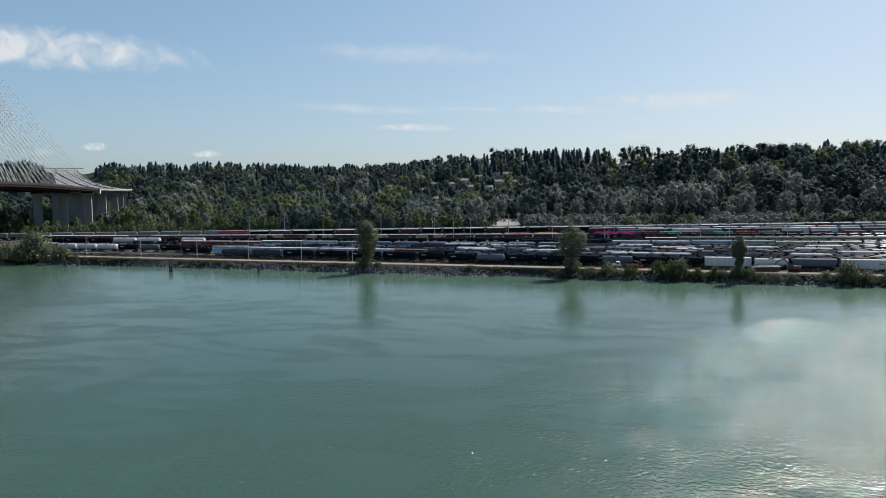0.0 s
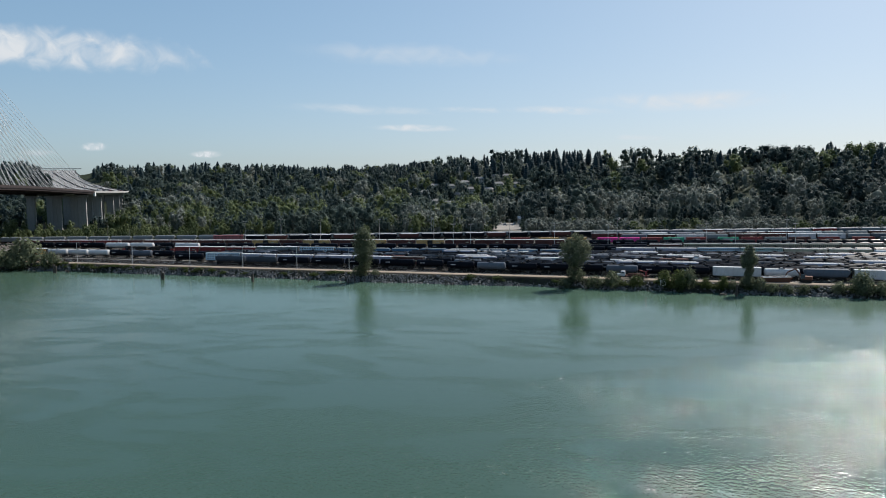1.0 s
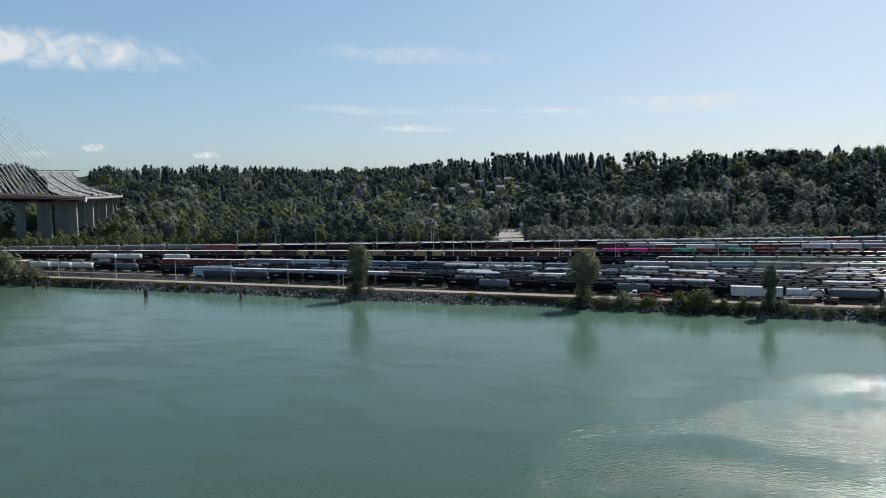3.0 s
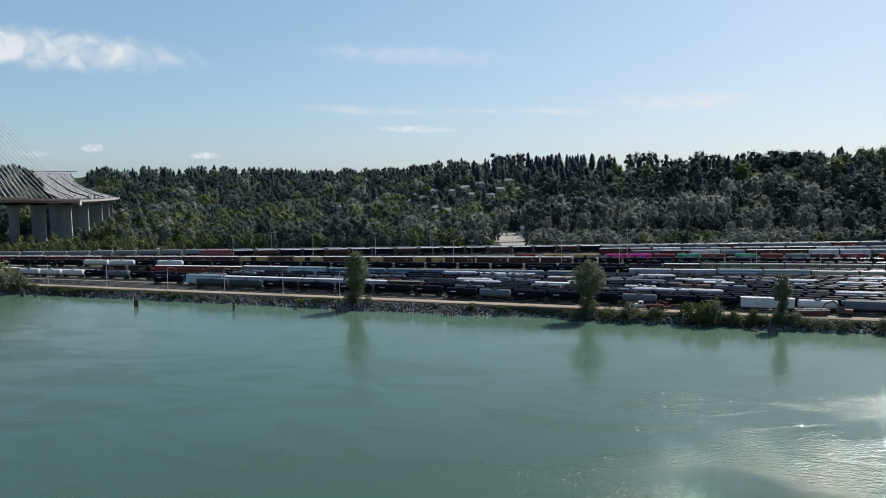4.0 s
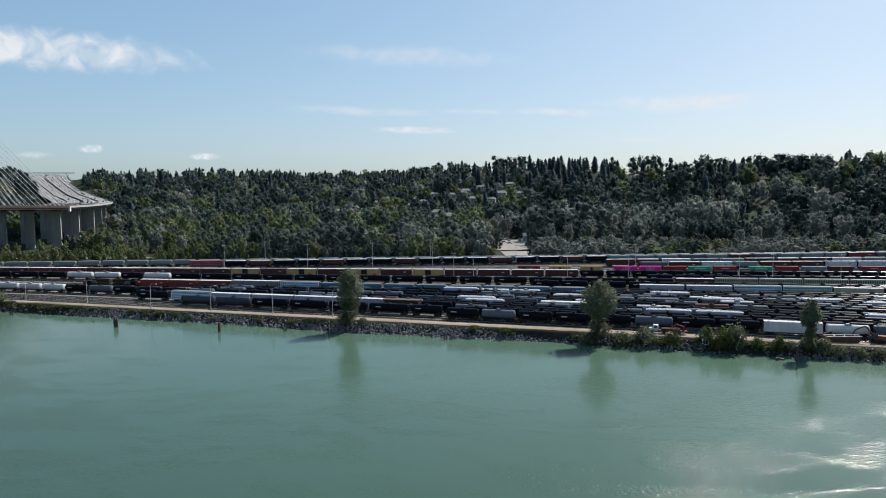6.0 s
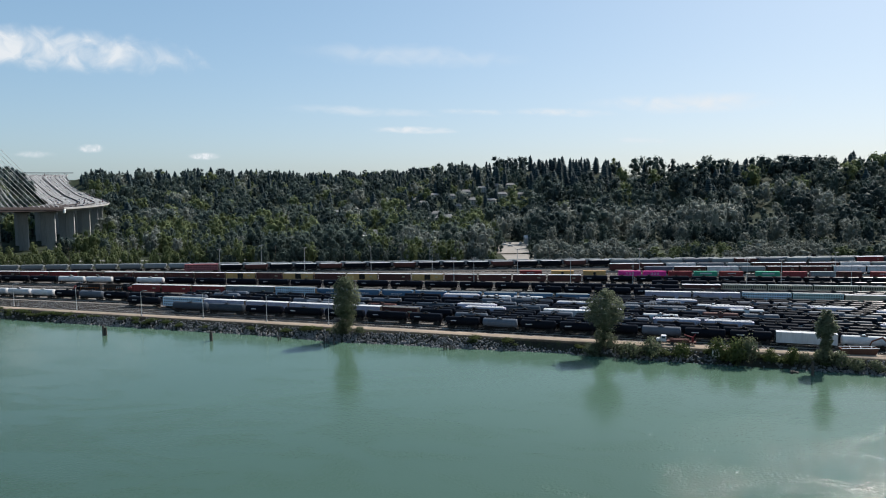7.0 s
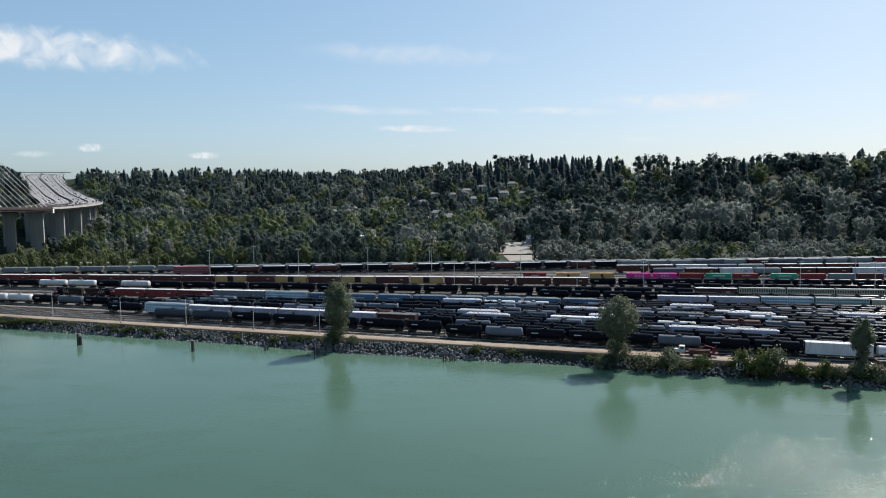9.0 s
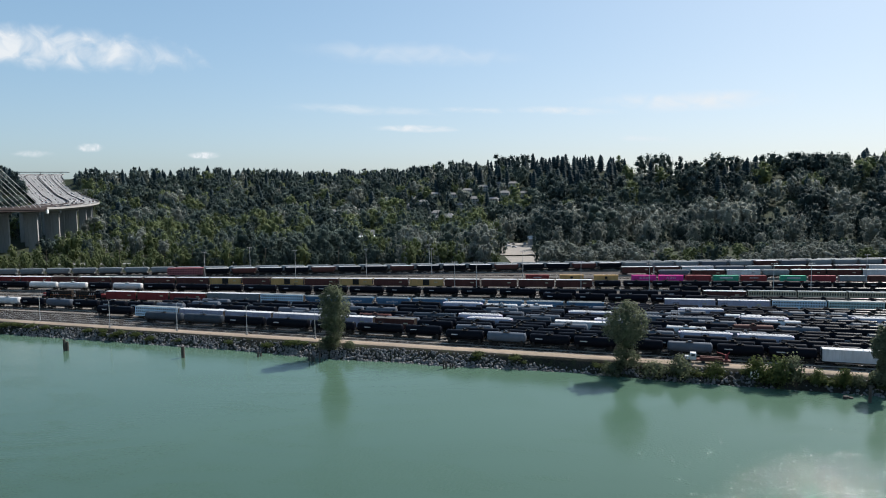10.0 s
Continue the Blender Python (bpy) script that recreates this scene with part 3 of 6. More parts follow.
def container(paint, label):
    """A forty-foot box with corrugated sides."""
    c = empty("shipping_container", Matrix.Identity(4), label, "container", "shipping containers on flat cars")
    bm = bmesh.new()
    length, w, h = 12.19, 2.44, 2.75
    n = 40
    sec = []
    for k in range(n + 1):
        sec.append((-length / 2 + 0.1 + (length - 0.2) * k / n, 0.045 if k % 2 else 0.0))
    for s in (-1, 1):
        lo = [bm.verts.new((x, s * (w / 2 - d), 0.12)) for x, d in sec]
        hi = [bm.verts.new((x, s * (w / 2 - d), h - 0.1)) for x, d in sec]
        for k in range(n):
            bm.faces.new((lo[k], lo[k + 1], hi[k + 1], hi[k]) if s < 0 else (lo[k + 1], lo[k], hi[k], hi[k + 1]))
    box(bm, (0, 0, h - 0.04), (length, w, 0.1))
    box(bm, (0, 0, 0.08), (length, w, 0.16))
    box(bm, (-length / 2 + 0.06, 0, h / 2), (0.1, w, h - 0.05))
    for x in (-length / 2 + 0.07, length / 2 - 0.07):
        for y in (-w / 2 + 0.07, w / 2 - 0.07):
            box(bm, (x, y, h / 2), (0.16, 0.16, h))
    part("body", bm, M[paint], c)
    for y in (-0.6, 0.6):
        bm = bmesh.new()
        box(bm, (length / 2 - 0.04, y, h / 2), (0.08, 1.1, h - 0.25))
        for dy in (-0.25, 0.25):
            rod(bm, (length / 2 + 0.03, y + dy, 0.2), (length / 2 + 0.03, y + dy, h - 0.2), 0.025, 4)
        part("door", bm, M[paint], c)
    if paint in ("magenta", "green", "red", "yellow"):
        bm = bmesh.new()
        for s in (-1, 1):
            if paint == "magenta":
                for k in range(3):
                    x = -1.6 + 1.6 * k
                    for bx, bz, sx, sz in ((0, 0.42, 0.95, 0.2), (0, -0.42, 0.95, 0.2), (-0.42, 0, 0.2, 0.9), (0.42, 0, 0.2, 0.9)):
                        box(bm, (x + bx, s * 1.235, 1.45 + bz), (sx, 0.03, sz))
            elif paint == "yellow":
                rod(bm, (0, s * 1.2, 1.5), (0, s * 1.245, 1.5), 0.75, 12)
            else:
                box(bm, (0, s * 1.235, 1.6), (6.4, 0.03, 0.7) if paint == "green" else (4.2, 0.03, 0.35))
        part("emblem", bm, M["roof" if paint != "yellow" else "under"], c, "plain painted emblem shape")
    return c


def locomotive(label, nose_right):
    loco = empty("locomotive", Matrix.Identity(4), label, "locomotive", "diesel locomotives")
    s = 1 if nose_right else -1
    bm = bmesh.new()
    box(bm, (0, 0, 1.25), (16.4, 2.9, 0.3))
    for x in (-8.0, 8.0):
        box(bm, (x, 0, 0.75), (0.35, 2.9, 0.9))
    part("walkway_deck", bm, M["under"], loco)
    bm = bmesh.new()
    box(bm, (-1.9 * s, 0, 2.75), (11.0, 1.75, 2.7), bevel=0.12)
    for k in range(7):
        for y in (-0.9, 0.9):
            box(bm, ((-6.6 + 1.5 * k) * s, y, 2.7), (1.15, 0.05, 1.7))
    for x in (-5.8, -4.2, -2.6):
        rod(bm, (x * s, 0, 4.1), (x * s, 0, 4.3), 0.62, 12)
    box(bm, (0.5 * s, 0, 4.2), (1.2, 0.7, 0.3))
    part("long_hood", bm, M["under"], loco)
    bm = bmesh.new()
    box(bm, (4.7 * s, 0, 2.95), (2.2, 2.9, 3.2), bevel=0.15)
    part("cab", bm, M["black"], loco)
    bm = bmesh.new()
    for y in (-1.46, 1.46):
        for x in (4.2, 5.2):
            box(bm, (x * s, y, 3.55), (0.75, 0.04, 0.75))
    box(bm, (5.82 * s, 0, 3.8), (0.04, 2.3, 0.6))
    part("window", bm, M["glass"], loco)
    bm = bmesh.new()
    box(bm, (6.85 * s, 0, 2.15), (2.2, 1.8, 1.6), bevel=0.2)
    part("short_hood", bm, M["red"], loco)
    bm = bmesh.new()
    for k in range(3):
        for y in (-0.93, 0.93):
            a = [bm.verts.new((x * s, y, z)) for x, z in ((1.6 - 1.1 * k, 2.0), (1.9 - 1.1 * k, 2.0), (2.6 - 1.1 * k, 3.4), (2.3 - 1.1 * k, 3.4))]
            bm.faces.new(a)
            b = bmesh.ops.extrude_face_region(bm, geom=bm.faces[-1:])
            bmesh.ops.translate(bm, verts=[v for v in b["geom"] if isinstance(v, bmesh.types.BMVert)], vec=(0, math.copysign(0.03, y), 0))
    bmesh.ops.recalc_face_normals(bm, faces=bm.faces[:])
    part("stripe", bm, M["roof"], loco, "slanting pale stripes")
    bm = bmesh.new()
    lathe_x(bm, [(-2.0, 0.1), (-2.0, 0.6), (2.0, 0.6), (2.0, 0.1)], 0.72, 10)
    part("fuel_tank", bm, M["under"], loco)
    bm = bmesh.new()
    for y in (-1.4, 1.4):
        for k in range(9):
            x = (-7.8 + 1.4 * k) * s
            rod(bm, (x, y, 1.4), (x, y, 2.4), 0.04, 4)
        rod(bm, (-7.8 * s, y, 2.4), (3.4 * s, y, 2.4), 0.04, 4)
    part("handrail", bm, M["orange"], loco)
    add_bogies(loco, 15.5)
    return loco


CODES = {
    "T": (13.7, lambda n: tank_car(n, "black", "short black tank car with a top walkway, on yard track")),
    "t": (17.6, lambda n: tank_car(n, "black", "long black tank car with a top walkway, on yard track")),
    "W": (13.7, lambda n: tank_car(n, "white", "white tank car with a domed fitting, on yard track")),
    "w": (16.6, lambda n: tank_car(n, "white", "long dusty white tank car on yard track")),
    "Y": (13.7, lambda n: tank_car(n, "grey", "blue-grey tank car with a top walkway, on yard track")),
    "y": (17.4, lambda n: tank_car(n, "slate", "long slate-grey tank car on yard track")),
    "S": (13.7, lambda n: tank_car(n, "brown", "dull brown tank car on yard track")),
    "B": (18.2, lambda n: boxcar(n, "brown", "weathered brown boxcar with a pale roof")),
    "b": (15.4, lambda n: boxcar(n, "brown", "short brown boxcar with a dark roof", "darkroof")),
    "R": (18.2, lambda n: boxcar(n, "red", "faded red boxcar with a pale roof")),
    "r": (16.2, lambda n: boxcar(n, "red", "short faded red boxcar with a pale roof")),
    "O": (17.7, lambda n: boxcar(n, "yellow", "ochre yellow boxcar with a dark sliding door", "roof", "under")),
    "X": (20.2, lambda n: boxcar(n, "lavender", "long pale grey boxcar with ribbed sides", "roof")),
    "x": (18.4, lambda n: boxcar(n, "white", "white refrigerated boxcar with a dark end", "roof")),
    "D": (20.4, lambda n: boxcar(n, "tan", "tan high-sided boxcar with a pale roof", "roof")),
    "A": (25.6, lambda n: boxcar(n, "steel", "very long grey boxcar with rust at the ends", "roof", "steel", 0.35)),
    "V": (20.2, lambda n: rack_car(n, "lightblue", "light blue autorack car with slotted sides")),
    "G": (20.2, lambda n: rack_car(n, "palegreen", "pale green autorack car with slotted sides")),
    "L": (19.8, lambda n: rack_car(n, "tan", "cream slat-sided car on yard track", "under", 2)),
    "P": (21.0, lambda n: rack_car(n, "pink", "faded pink-red autorack car")),
    "H": (15.3, lambda n: hopper(n, "steel", "slate-grey covered hopper car")),
    "h": (17.2, lambda n: hopper(n, "grey", "grey covered hopper car with roof hatches")),
    "U": (17.2, lambda n: hopper(n, "lavender", "pale lavender-grey covered hopper car", "roof")),
    "Q": (15.7, lambda n: hopper(n, "blue", "faded blue covered hopper car", "steel")),
    "K": (15.3, lambda n: hopper(n, "brown", "dark brown covered hopper with a bright roof", "roof")),
    "k": (15.3, lambda n: hopper(n, "black", "sooty black hopper car with a bright roof", "roof")),
    "N": (16.9, lambda n: locomotive("black and red diesel locomotive with white stripes", True)),
    "M": (16.9, lambda n: locomotive("black and red diesel locomotive facing the bridge", False)),
    "J": (13.7, lambda n: well_car(n, "low dark red container flat car")),
}
MADE = {}


def place_car(code, y0, x):
    """Puts the car of that code with its near end at x, and says where it ends."""
    length, make = CODES[code]
    k = slope_at(y0)
    run = length / math.hypot(1, k)
    p = on_track(y0, x + run / 2)
    m = Matrix.Translation(p) @ Matrix.Rotation(math.atan(k), 4, "Z")
    if code not in MADE:
        MADE[code] = make(length)
        MADE[code].matrix_basis = m
    else:
        copy_thing(MADE[code], m)
    return x + run


def train(y0, x, codes):
    for k, c in enumerate(codes):
        if 36 < y0 < 74 and k > 9 and k % 3:        # the far end of these rows is nearly all black tank cars
            c = {"W": "T", "x": "t", "U": "y", "w": "t"}.get(c, c)
        if 36 < y0 < 74 and k % 4 == 1:             # grey cars among the black ones
            c = {"T": "Y", "t": "U"}.get(c, c)
        if c == ".":
            x += 6.0
        elif c == "-":
            x += 1.5
        else:
            x = place_car(c, y0, x)


train(18.6, -1.3, "TYTTTYTTxWhxWYTTxYT")
train(22.6, -115.5, "yyttttT")
train(23.1, 4, "TtTTtTTTTtTTTTTT")
train(27.8, 2, "YTTtTTTTtTTTTTTTT")
train(37.0, -40, "tTTTtTTTTTtTTtTTT")
train(52.0, 10, "tTTtTTTtTTTtTT")
train(60.0, 30, "TtTTTtTTTtTT")
train(68.0, 10, "TTTtTTTTtTTTT")
train(76.0, 60, "ttTTtTTtTT")
train(98.0, 104, "tTTtTTtTT")
train(32.5, -141.5, "t-VXXXXbTTtTTYUUTTtTTtTTTT")
train(41.0, -60, "YTSTTtTxtWTTtUTTTTTTtTTT")
train(47.5, -243, "OWWWTTTTTTWTTTYTTUUyTtWWSTtTxtTTTTTtTtTT")
train(56.0, -120, "TTTttYYttTTthhTWWTTWTxtUTTTtTTt")
train(64.0, -118, "TYTTTT" + "tttTyWTWWWWTUTTTTTWTtTT")
train(72.0, -20, "ttWWTTtUTTYTTxTTTtTTT")
train(80.0, -189.2, "MNrrRAVQQQQQQQQtttttttTtttTTtt")
train(92.0, 86.3, "XXVGDDWwHXxTt")
train(103.0, 40, "TTtTtTTttTTttTt")
train(114.4, -266, "tttwwTwttttttttttttttt" "BLLLLLLLL")
train(128.0, 100, "TTTtTTTtTTTTTtTTT")
train(143.0, -284, "BBRRbBBBBObOBOBOBBBBTTTTTTTTTTTTTTTTTTTT")
train(178.0, 112, "hBxHBBxxHhBRh")
train(190.0, 96, "BKxhHBKBxHHBKBx")
train(207.0, -163, "P" + "kKkkKkkKkkkKkkKk" "HHHhHKhHHHRhHHH")
train(215.0, -330, "HHHHHHHHHHHHHHHHHHHHHHHHHHHHHHHHHHHHHHHHHHH")

# containers on flat cars
BOXES = {}


def put_container(paint, label, y0, x):
    place_car("J", y0, x - 0.75)
    p = on_track(y0, x + 6.1, 1.085)
    m = Matrix.Translation(p) @ Matrix.Rotation(math.atan(slope_at(y0)), 4, "Z")
    if paint not in BOXES:
        BOXES[paint] = container(paint, label)
        BOXES[paint].matrix_basis = m
    else:
        copy_thing(BOXES[paint], m)


for x, paint, label in ((40, "red", "red corrugated container on a flat car"), (57.5, "yellow", "mustard container with a dark round emblem"),
                        (75, "yellow", ""), (94.0, "magenta", "bright magenta container with white block emblem"), (107.4, "magenta", ""), (121.0, "darkred", "dark red corrugated container on a flat car"),
                        (134.4, "green", "green container with a white lettering bar"), (148.0, "red", ""), (167, "green", ""), (181, "darkred", ""), (195, "steel", "grey corrugated container on a flat car"), (209, "brown", "brown corrugated container on a flat car"),
                        (226, "red", ""), (246, "red", ""), (262, "steel", ""), (278, "brown", ""), (292, "darkred", "")):
    put_container(paint, label, 165.0, x)

# ---- vegetation ----


def sphere_dirs(rng, n):
    d = rng.normal(size=(n, 3))
    return d / np.linalg.norm(d, axis=1)[:, None]


def cards(rng, centre, out, size):
    """Small leaf clumps: four-cornered, uneven, facing roughly outwards."""
    n = len(centre)
    nor = out + rng.normal(0, 0.55, (n, 3))
    nor /= np.linalg.norm(nor, axis=1)[:, None]
    t = np.cross(nor, rng.normal(size=(n, 3)))
    t /= np.linalg.norm(t, axis=1)[:, None]
    b = np.cross(nor, t)
    s = size * rng.uniform(0.55, 1.3, (n, 1))
    q = s * rng.uniform(0.5, 1.0, (n, 1))
    v = np.stack([centre - t * s, centre - b * q + nor * 0.25 * s, centre + t * s * rng.uniform(0.6, 1.1, (n, 1)), centre + b * q], 1)
    soft = out / np.linalg.norm(out, axis=1)[:, None] + rng.normal(0, 0.34, (n, 3))
    return v.reshape(-1, 3), np.arange(4 * n).reshape(n, 4), np.repeat(soft / np.linalg.norm(soft, axis=1)[:, None], 4, axis=0)


def ball(seg=6, rings=4):
    v = [(0, 0, -1)]
    for i in range(1, rings):
        a = math.pi * (i / rings - 0.5)
        v += [(math.cos(a) * math.cos(2 * math.pi * k / seg), math.cos(a) * math.sin(2 * math.pi * k / seg), math.sin(a)) for k in range(seg)]
    v.append((0, 0, 1))
    f = []
    for k in range(seg):
        f.append((0, 1 + (k + 1) % seg, 1 + k, 1 + k))
        for i in range(rings - 2):
            a = 1 + i * seg
            f.append((a + k, a + (k + 1) % seg, a + seg + (k + 1) % seg, a + seg + k))
        a = 1 + (rings - 2) * seg
        f.append((a + k, a + (k + 1) % seg, len(v) - 1, len(v) - 1))
    return np.array(v, float), np.array(f)


def join(parts_):
    vs, fs, ns, at = [], [], [], 0
    for v, f, *nor in parts_:
        vs.append(v)
        fs.append(f + at)
        ns += nor
        at += len(v)
    return (np.concatenate(vs), np.concatenate(fs)) + ((np.concatenate(ns),) if ns else ())


def tidy(name, verts, faces, mat, soft_normals=None):
    """A mesh of quads in which some are triangles with a doubled corner."""
    tri = faces[:, 2] == faces[:, 3]
    me = bpy.data.meshes.new(name)
    size = np.where(tri, 3, 4)
    keep = np.ones(faces.shape, bool)
    keep[tri, 3] = False
    me.vertices.add(len(verts))
    me.vertices.foreach_set("co", verts.astype(np.float32).ravel())
    me.loops.add(int(size.sum()))
    me.loops.foreach_set("vertex_index", faces[keep].astype(np.int32))
    me.polygons.add(len(faces))
    me.polygons.foreach_set("loop_start", np.concatenate([[0], np.cumsum(size)[:-1]]).astype(np.int32))
    me.update(calc_edges=True)
    me.materials.append(mat)
    if soft_normals is not None:
        me.normals_split_custom_set_from_vertices(soft_normals.astype(np.float32))
    return me


def lobed_crown(seed, lobes, count, size, core=0.72, spread=0.11, cores=99):
    """Leaves over several overlapping lobes (x, y, z, radius, half height)."""
    rng = np.random.default_rng(seed)
    lobes = np.array(lobes, float)
    share = lobes[:, 3] * (lobes[:, 3] + lobes[:, 4])
    pick = rng.choice(len(lobes), count * 2, p=share / share.sum())
    d = sphere_dirs(rng, count * 2)
    shape = np.stack([lobes[pick, 3], lobes[pick, 3], lobes[pick, 4]], 1)
    p = lobes[pick, :3] + d * shape * np.clip(rng.normal(0.97, spread, (count * 2, 1)), 0.55, 1.6)
    free = np.ones(len(p), bool)
    for k, (x, y, z, r, h) in enumerate(lobes):
        inside = (((p - (x, y, z)) / (r, r, h)) ** 2).sum(1) < 0.62
        free &= ~(inside & (pick != k))
    p, d = p[free][:count], d[free][:count]
    mid = np.array([0, 0, lobes[:, 2].mean()])
    reach = np.array([1, 1, 0.6]) / max(1e-3, np.abs(lobes[:, :2]).max() + lobes[:, 3].mean())
    whole = (p - mid) * reach
    bits = [cards(rng, p, 0.5 * d + 0.8 * whole + rng.normal(0, 0.1, d.shape) + (0, 0, 0.12), size)]
    bv, bf = ball()
    for x, y, z, r, h in lobes[:cores]:
        q = bv * (1 + rng.normal(0, 0.08, (len(bv), 1))) * (r * core, r * core, h * core) + (x, y, z)
        n = 0.5 * bv + 0.8 * (q - mid) * reach
        bits.append((q, bf, n / np.linalg.norm(n, axis=1)[:, None]))
    return join(bits)


def trunk_mesh(seed, height, r, limbs=5, reach=2.5, lean=0.02):
    rng = random.Random(seed)
    bm = bmesh.new()
    top = Vector((height * lean, -height * lean * 0.6, height))
    p = Vector((0, 0, -0.4))
    for k in range(4):
        q = Vector((top.x * (k + 1) / 4 + rng.uniform(-0.1, 0.1), top.y * (k + 1) / 4 + rng.uniform(-0.1, 0.1), top.z * (k + 1) / 4))
        rod(bm, p, q, r * (1 - 0.22 * k), 7, r * (1 - 0.22 * (k + 1)))
        p = q
    for k in range(limbs):
        t = rng.uniform(0.35, 0.85)
        a = rng.uniform(0, 6.28)
        s = top * t
        e = s + Vector((math.cos(a) * reach, math.sin(a) * reach, reach * rng.uniform(0.6, 1.2))) * (1.2 - t)
        rod(bm, s, e, r * 0.38 * (1.1 - t), 5, r * 0.1)
    return mesh_of(bm, "trunk", M["bark"], True)


def plant(name, label, category, crown_me, trunk_me, m, group=""):
    ob = empty(name, m, label, category, group)
    if trunk_me:
        part("trunk", trunk_me, None, ob)
    part("crown", crown_me, None, ob)
    return ob


# three tall cottonwoods on the shore
def shore_tree(seed, x, y, height, lobes, label, count=9000, leaf="leaf_l"):
    rng = np.random.default_rng(seed + 300)
    sprays = []
    for lx, ly, lz, lr, lh in lobes:
        for d in sphere_dirs(rng, 6):
            r = rng.uniform(0.16, 0.32) * lr
            sprays.append((lx + d[0] * lr * 1.04, ly + d[1] * lr * 1.04, lz + d[2] * lh * 1.04, r, r * rng.uniform(0.8, 1.5)))
    v, f, nn = lobed_crown(seed, [(a, b, c, r * 0.88, h * 0.88) for a, b, c, r, h in lobes] + sprays, count, 0.25, 0.45, 0.24)
    z = float(land(np.array([x]), np.array([y]))[0])
    return plant("cottonwood_tree", label, "tree", tidy("crown", v, f, M[leaf], nn), trunk_mesh(seed, height * 0.82, 0.42, 9, 4.0), pose(x, y, z), "tall trees on the shore")


shore_tree(1, -36.9, 16.2, 21.5, [(0, 0, 17.6, 3.0, 3.6), (1.5, 0.5, 14.2, 3.7, 3.6), (-1.6, 0.4, 14.6, 3.3, 3.4), (0.4, -0.8, 10.6, 3.9, 3.6), (-1.4, 0.6, 9.6, 3.1, 3.0),
                                  (0.3, 0.2, 6.2, 3.0, 3.2), (-0.4, 0.3, 2.8, 2.9, 2.4), (2.6, 0.2, 11.8, 2.2, 2.2), (1.2, 0.2, 18.2, 1.8, 2.2), (-1.2, -0.3, 18.8, 1.5, 1.8)],
           "tall upright dark green cottonwood standing on the rocky shore", leaf="leaf")
shore_tree(2, 50.4, -9.6, 20.5, [(0, 0, 15.2, 4.4, 3.6), (3.0, 0.3, 13.6, 3.5, 3.0), (-3.2, 0.2, 13.2, 3.4, 3.0), (0.2, -1.0, 10.8, 4.4, 3.0), (-3.8, 0.2, 10.4, 2.4, 2.0), (3.9, 0.1, 10.8, 2.4, 2.0),
                                 (0.2, 0, 7.2, 2.7, 2.8), (0.3, 0.2, 3.8, 2.9, 2.6), (1.6, 0, 2.2, 2.6, 2.0), (-1.2, 0, 2.0, 2.4, 2.0), (1.0, 0.5, 17.4, 2.2, 1.8)],
           "round-headed green cottonwood with a leafy foot on the shore")
shore_tree(3, 111.2, -29.9, 17.0, [(0, 0, 13.2, 1.9, 2.8), (1.0, 0.3, 11.2, 2.1, 2.4), (-1.0, 0.2, 10.6, 2.0, 2.4), (0.1, 0, 7.8, 1.5, 2.4), (0.1, 0, 4.8, 1.4, 2.4), (-0.9, 0, 2.4, 2.2, 2.0), (1.4, 0, 1.8, 2.2, 1.7)],
           "slim light green cottonwood on the shore near scrap")

# shrubs on the bank
SHRUBS = []
for s in range(4):
    v, f, nn = lobed_crown(20 + s, [(0, 0, 2.0, 1.9, 2.0), (1.2, 0.3, 1.4, 1.3, 1.4), (-1.3, -0.2, 1.5, 1.3, 1.5), (0.2, -0.8, 1.0, 1.4, 1.0), (0.4, 0.3, 3.1, 1.1, 1.2), (-0.5, 0.2, 3.0, 0.7, 1.3), (1.5, 0, 2.4, 0.6, 1.1)], 1000, 0.225, 0.42, 0.30)
    SHRUBS.append(tidy("crown", v, f, M["leaf_b" if s % 2 else "leaf"], nn))
v, f, nn = lobed_crown(31, [(0, 0, 1.2, 1.9, 1.5), (1.5, 0.3, 0.9, 1.3, 1.2), (-1.5, -0.2, 1.0, 1.4, 1.3), (0.2, 0.6, 2.0, 0.9, 1.2)], 380, 0.36, 0.5, 0.3)
SHRUBS.append(tidy("crown", v, f, M["leaf_b"], nn))
SHRUB_STEM = trunk_mesh(9, 2.0, 0.12, 4, 1.2)


def shrub(x, v, scale, kind, wide=1.0, label="leafy green shrub on the river bank"):
    p = SHORE0 + EX * (x / EX.x) + EY * v
    z = float(land(np.array([p.x]), np.array([p.y]))[0])
    m = Matrix.Translation((p.x, p.y, z - 0.1)) @ Matrix.Rotation(x * 1.7, 4, "Z") @ Matrix.Diagonal((scale * wide, scale * wide, scale, 1))
    ob = plant("shrub", label, "shrub", SHRUBS[kind], SHRUB_STEM, Matrix.Identity(4), "shrubs along the shore")
    ob.matrix_basis = m
    return ob


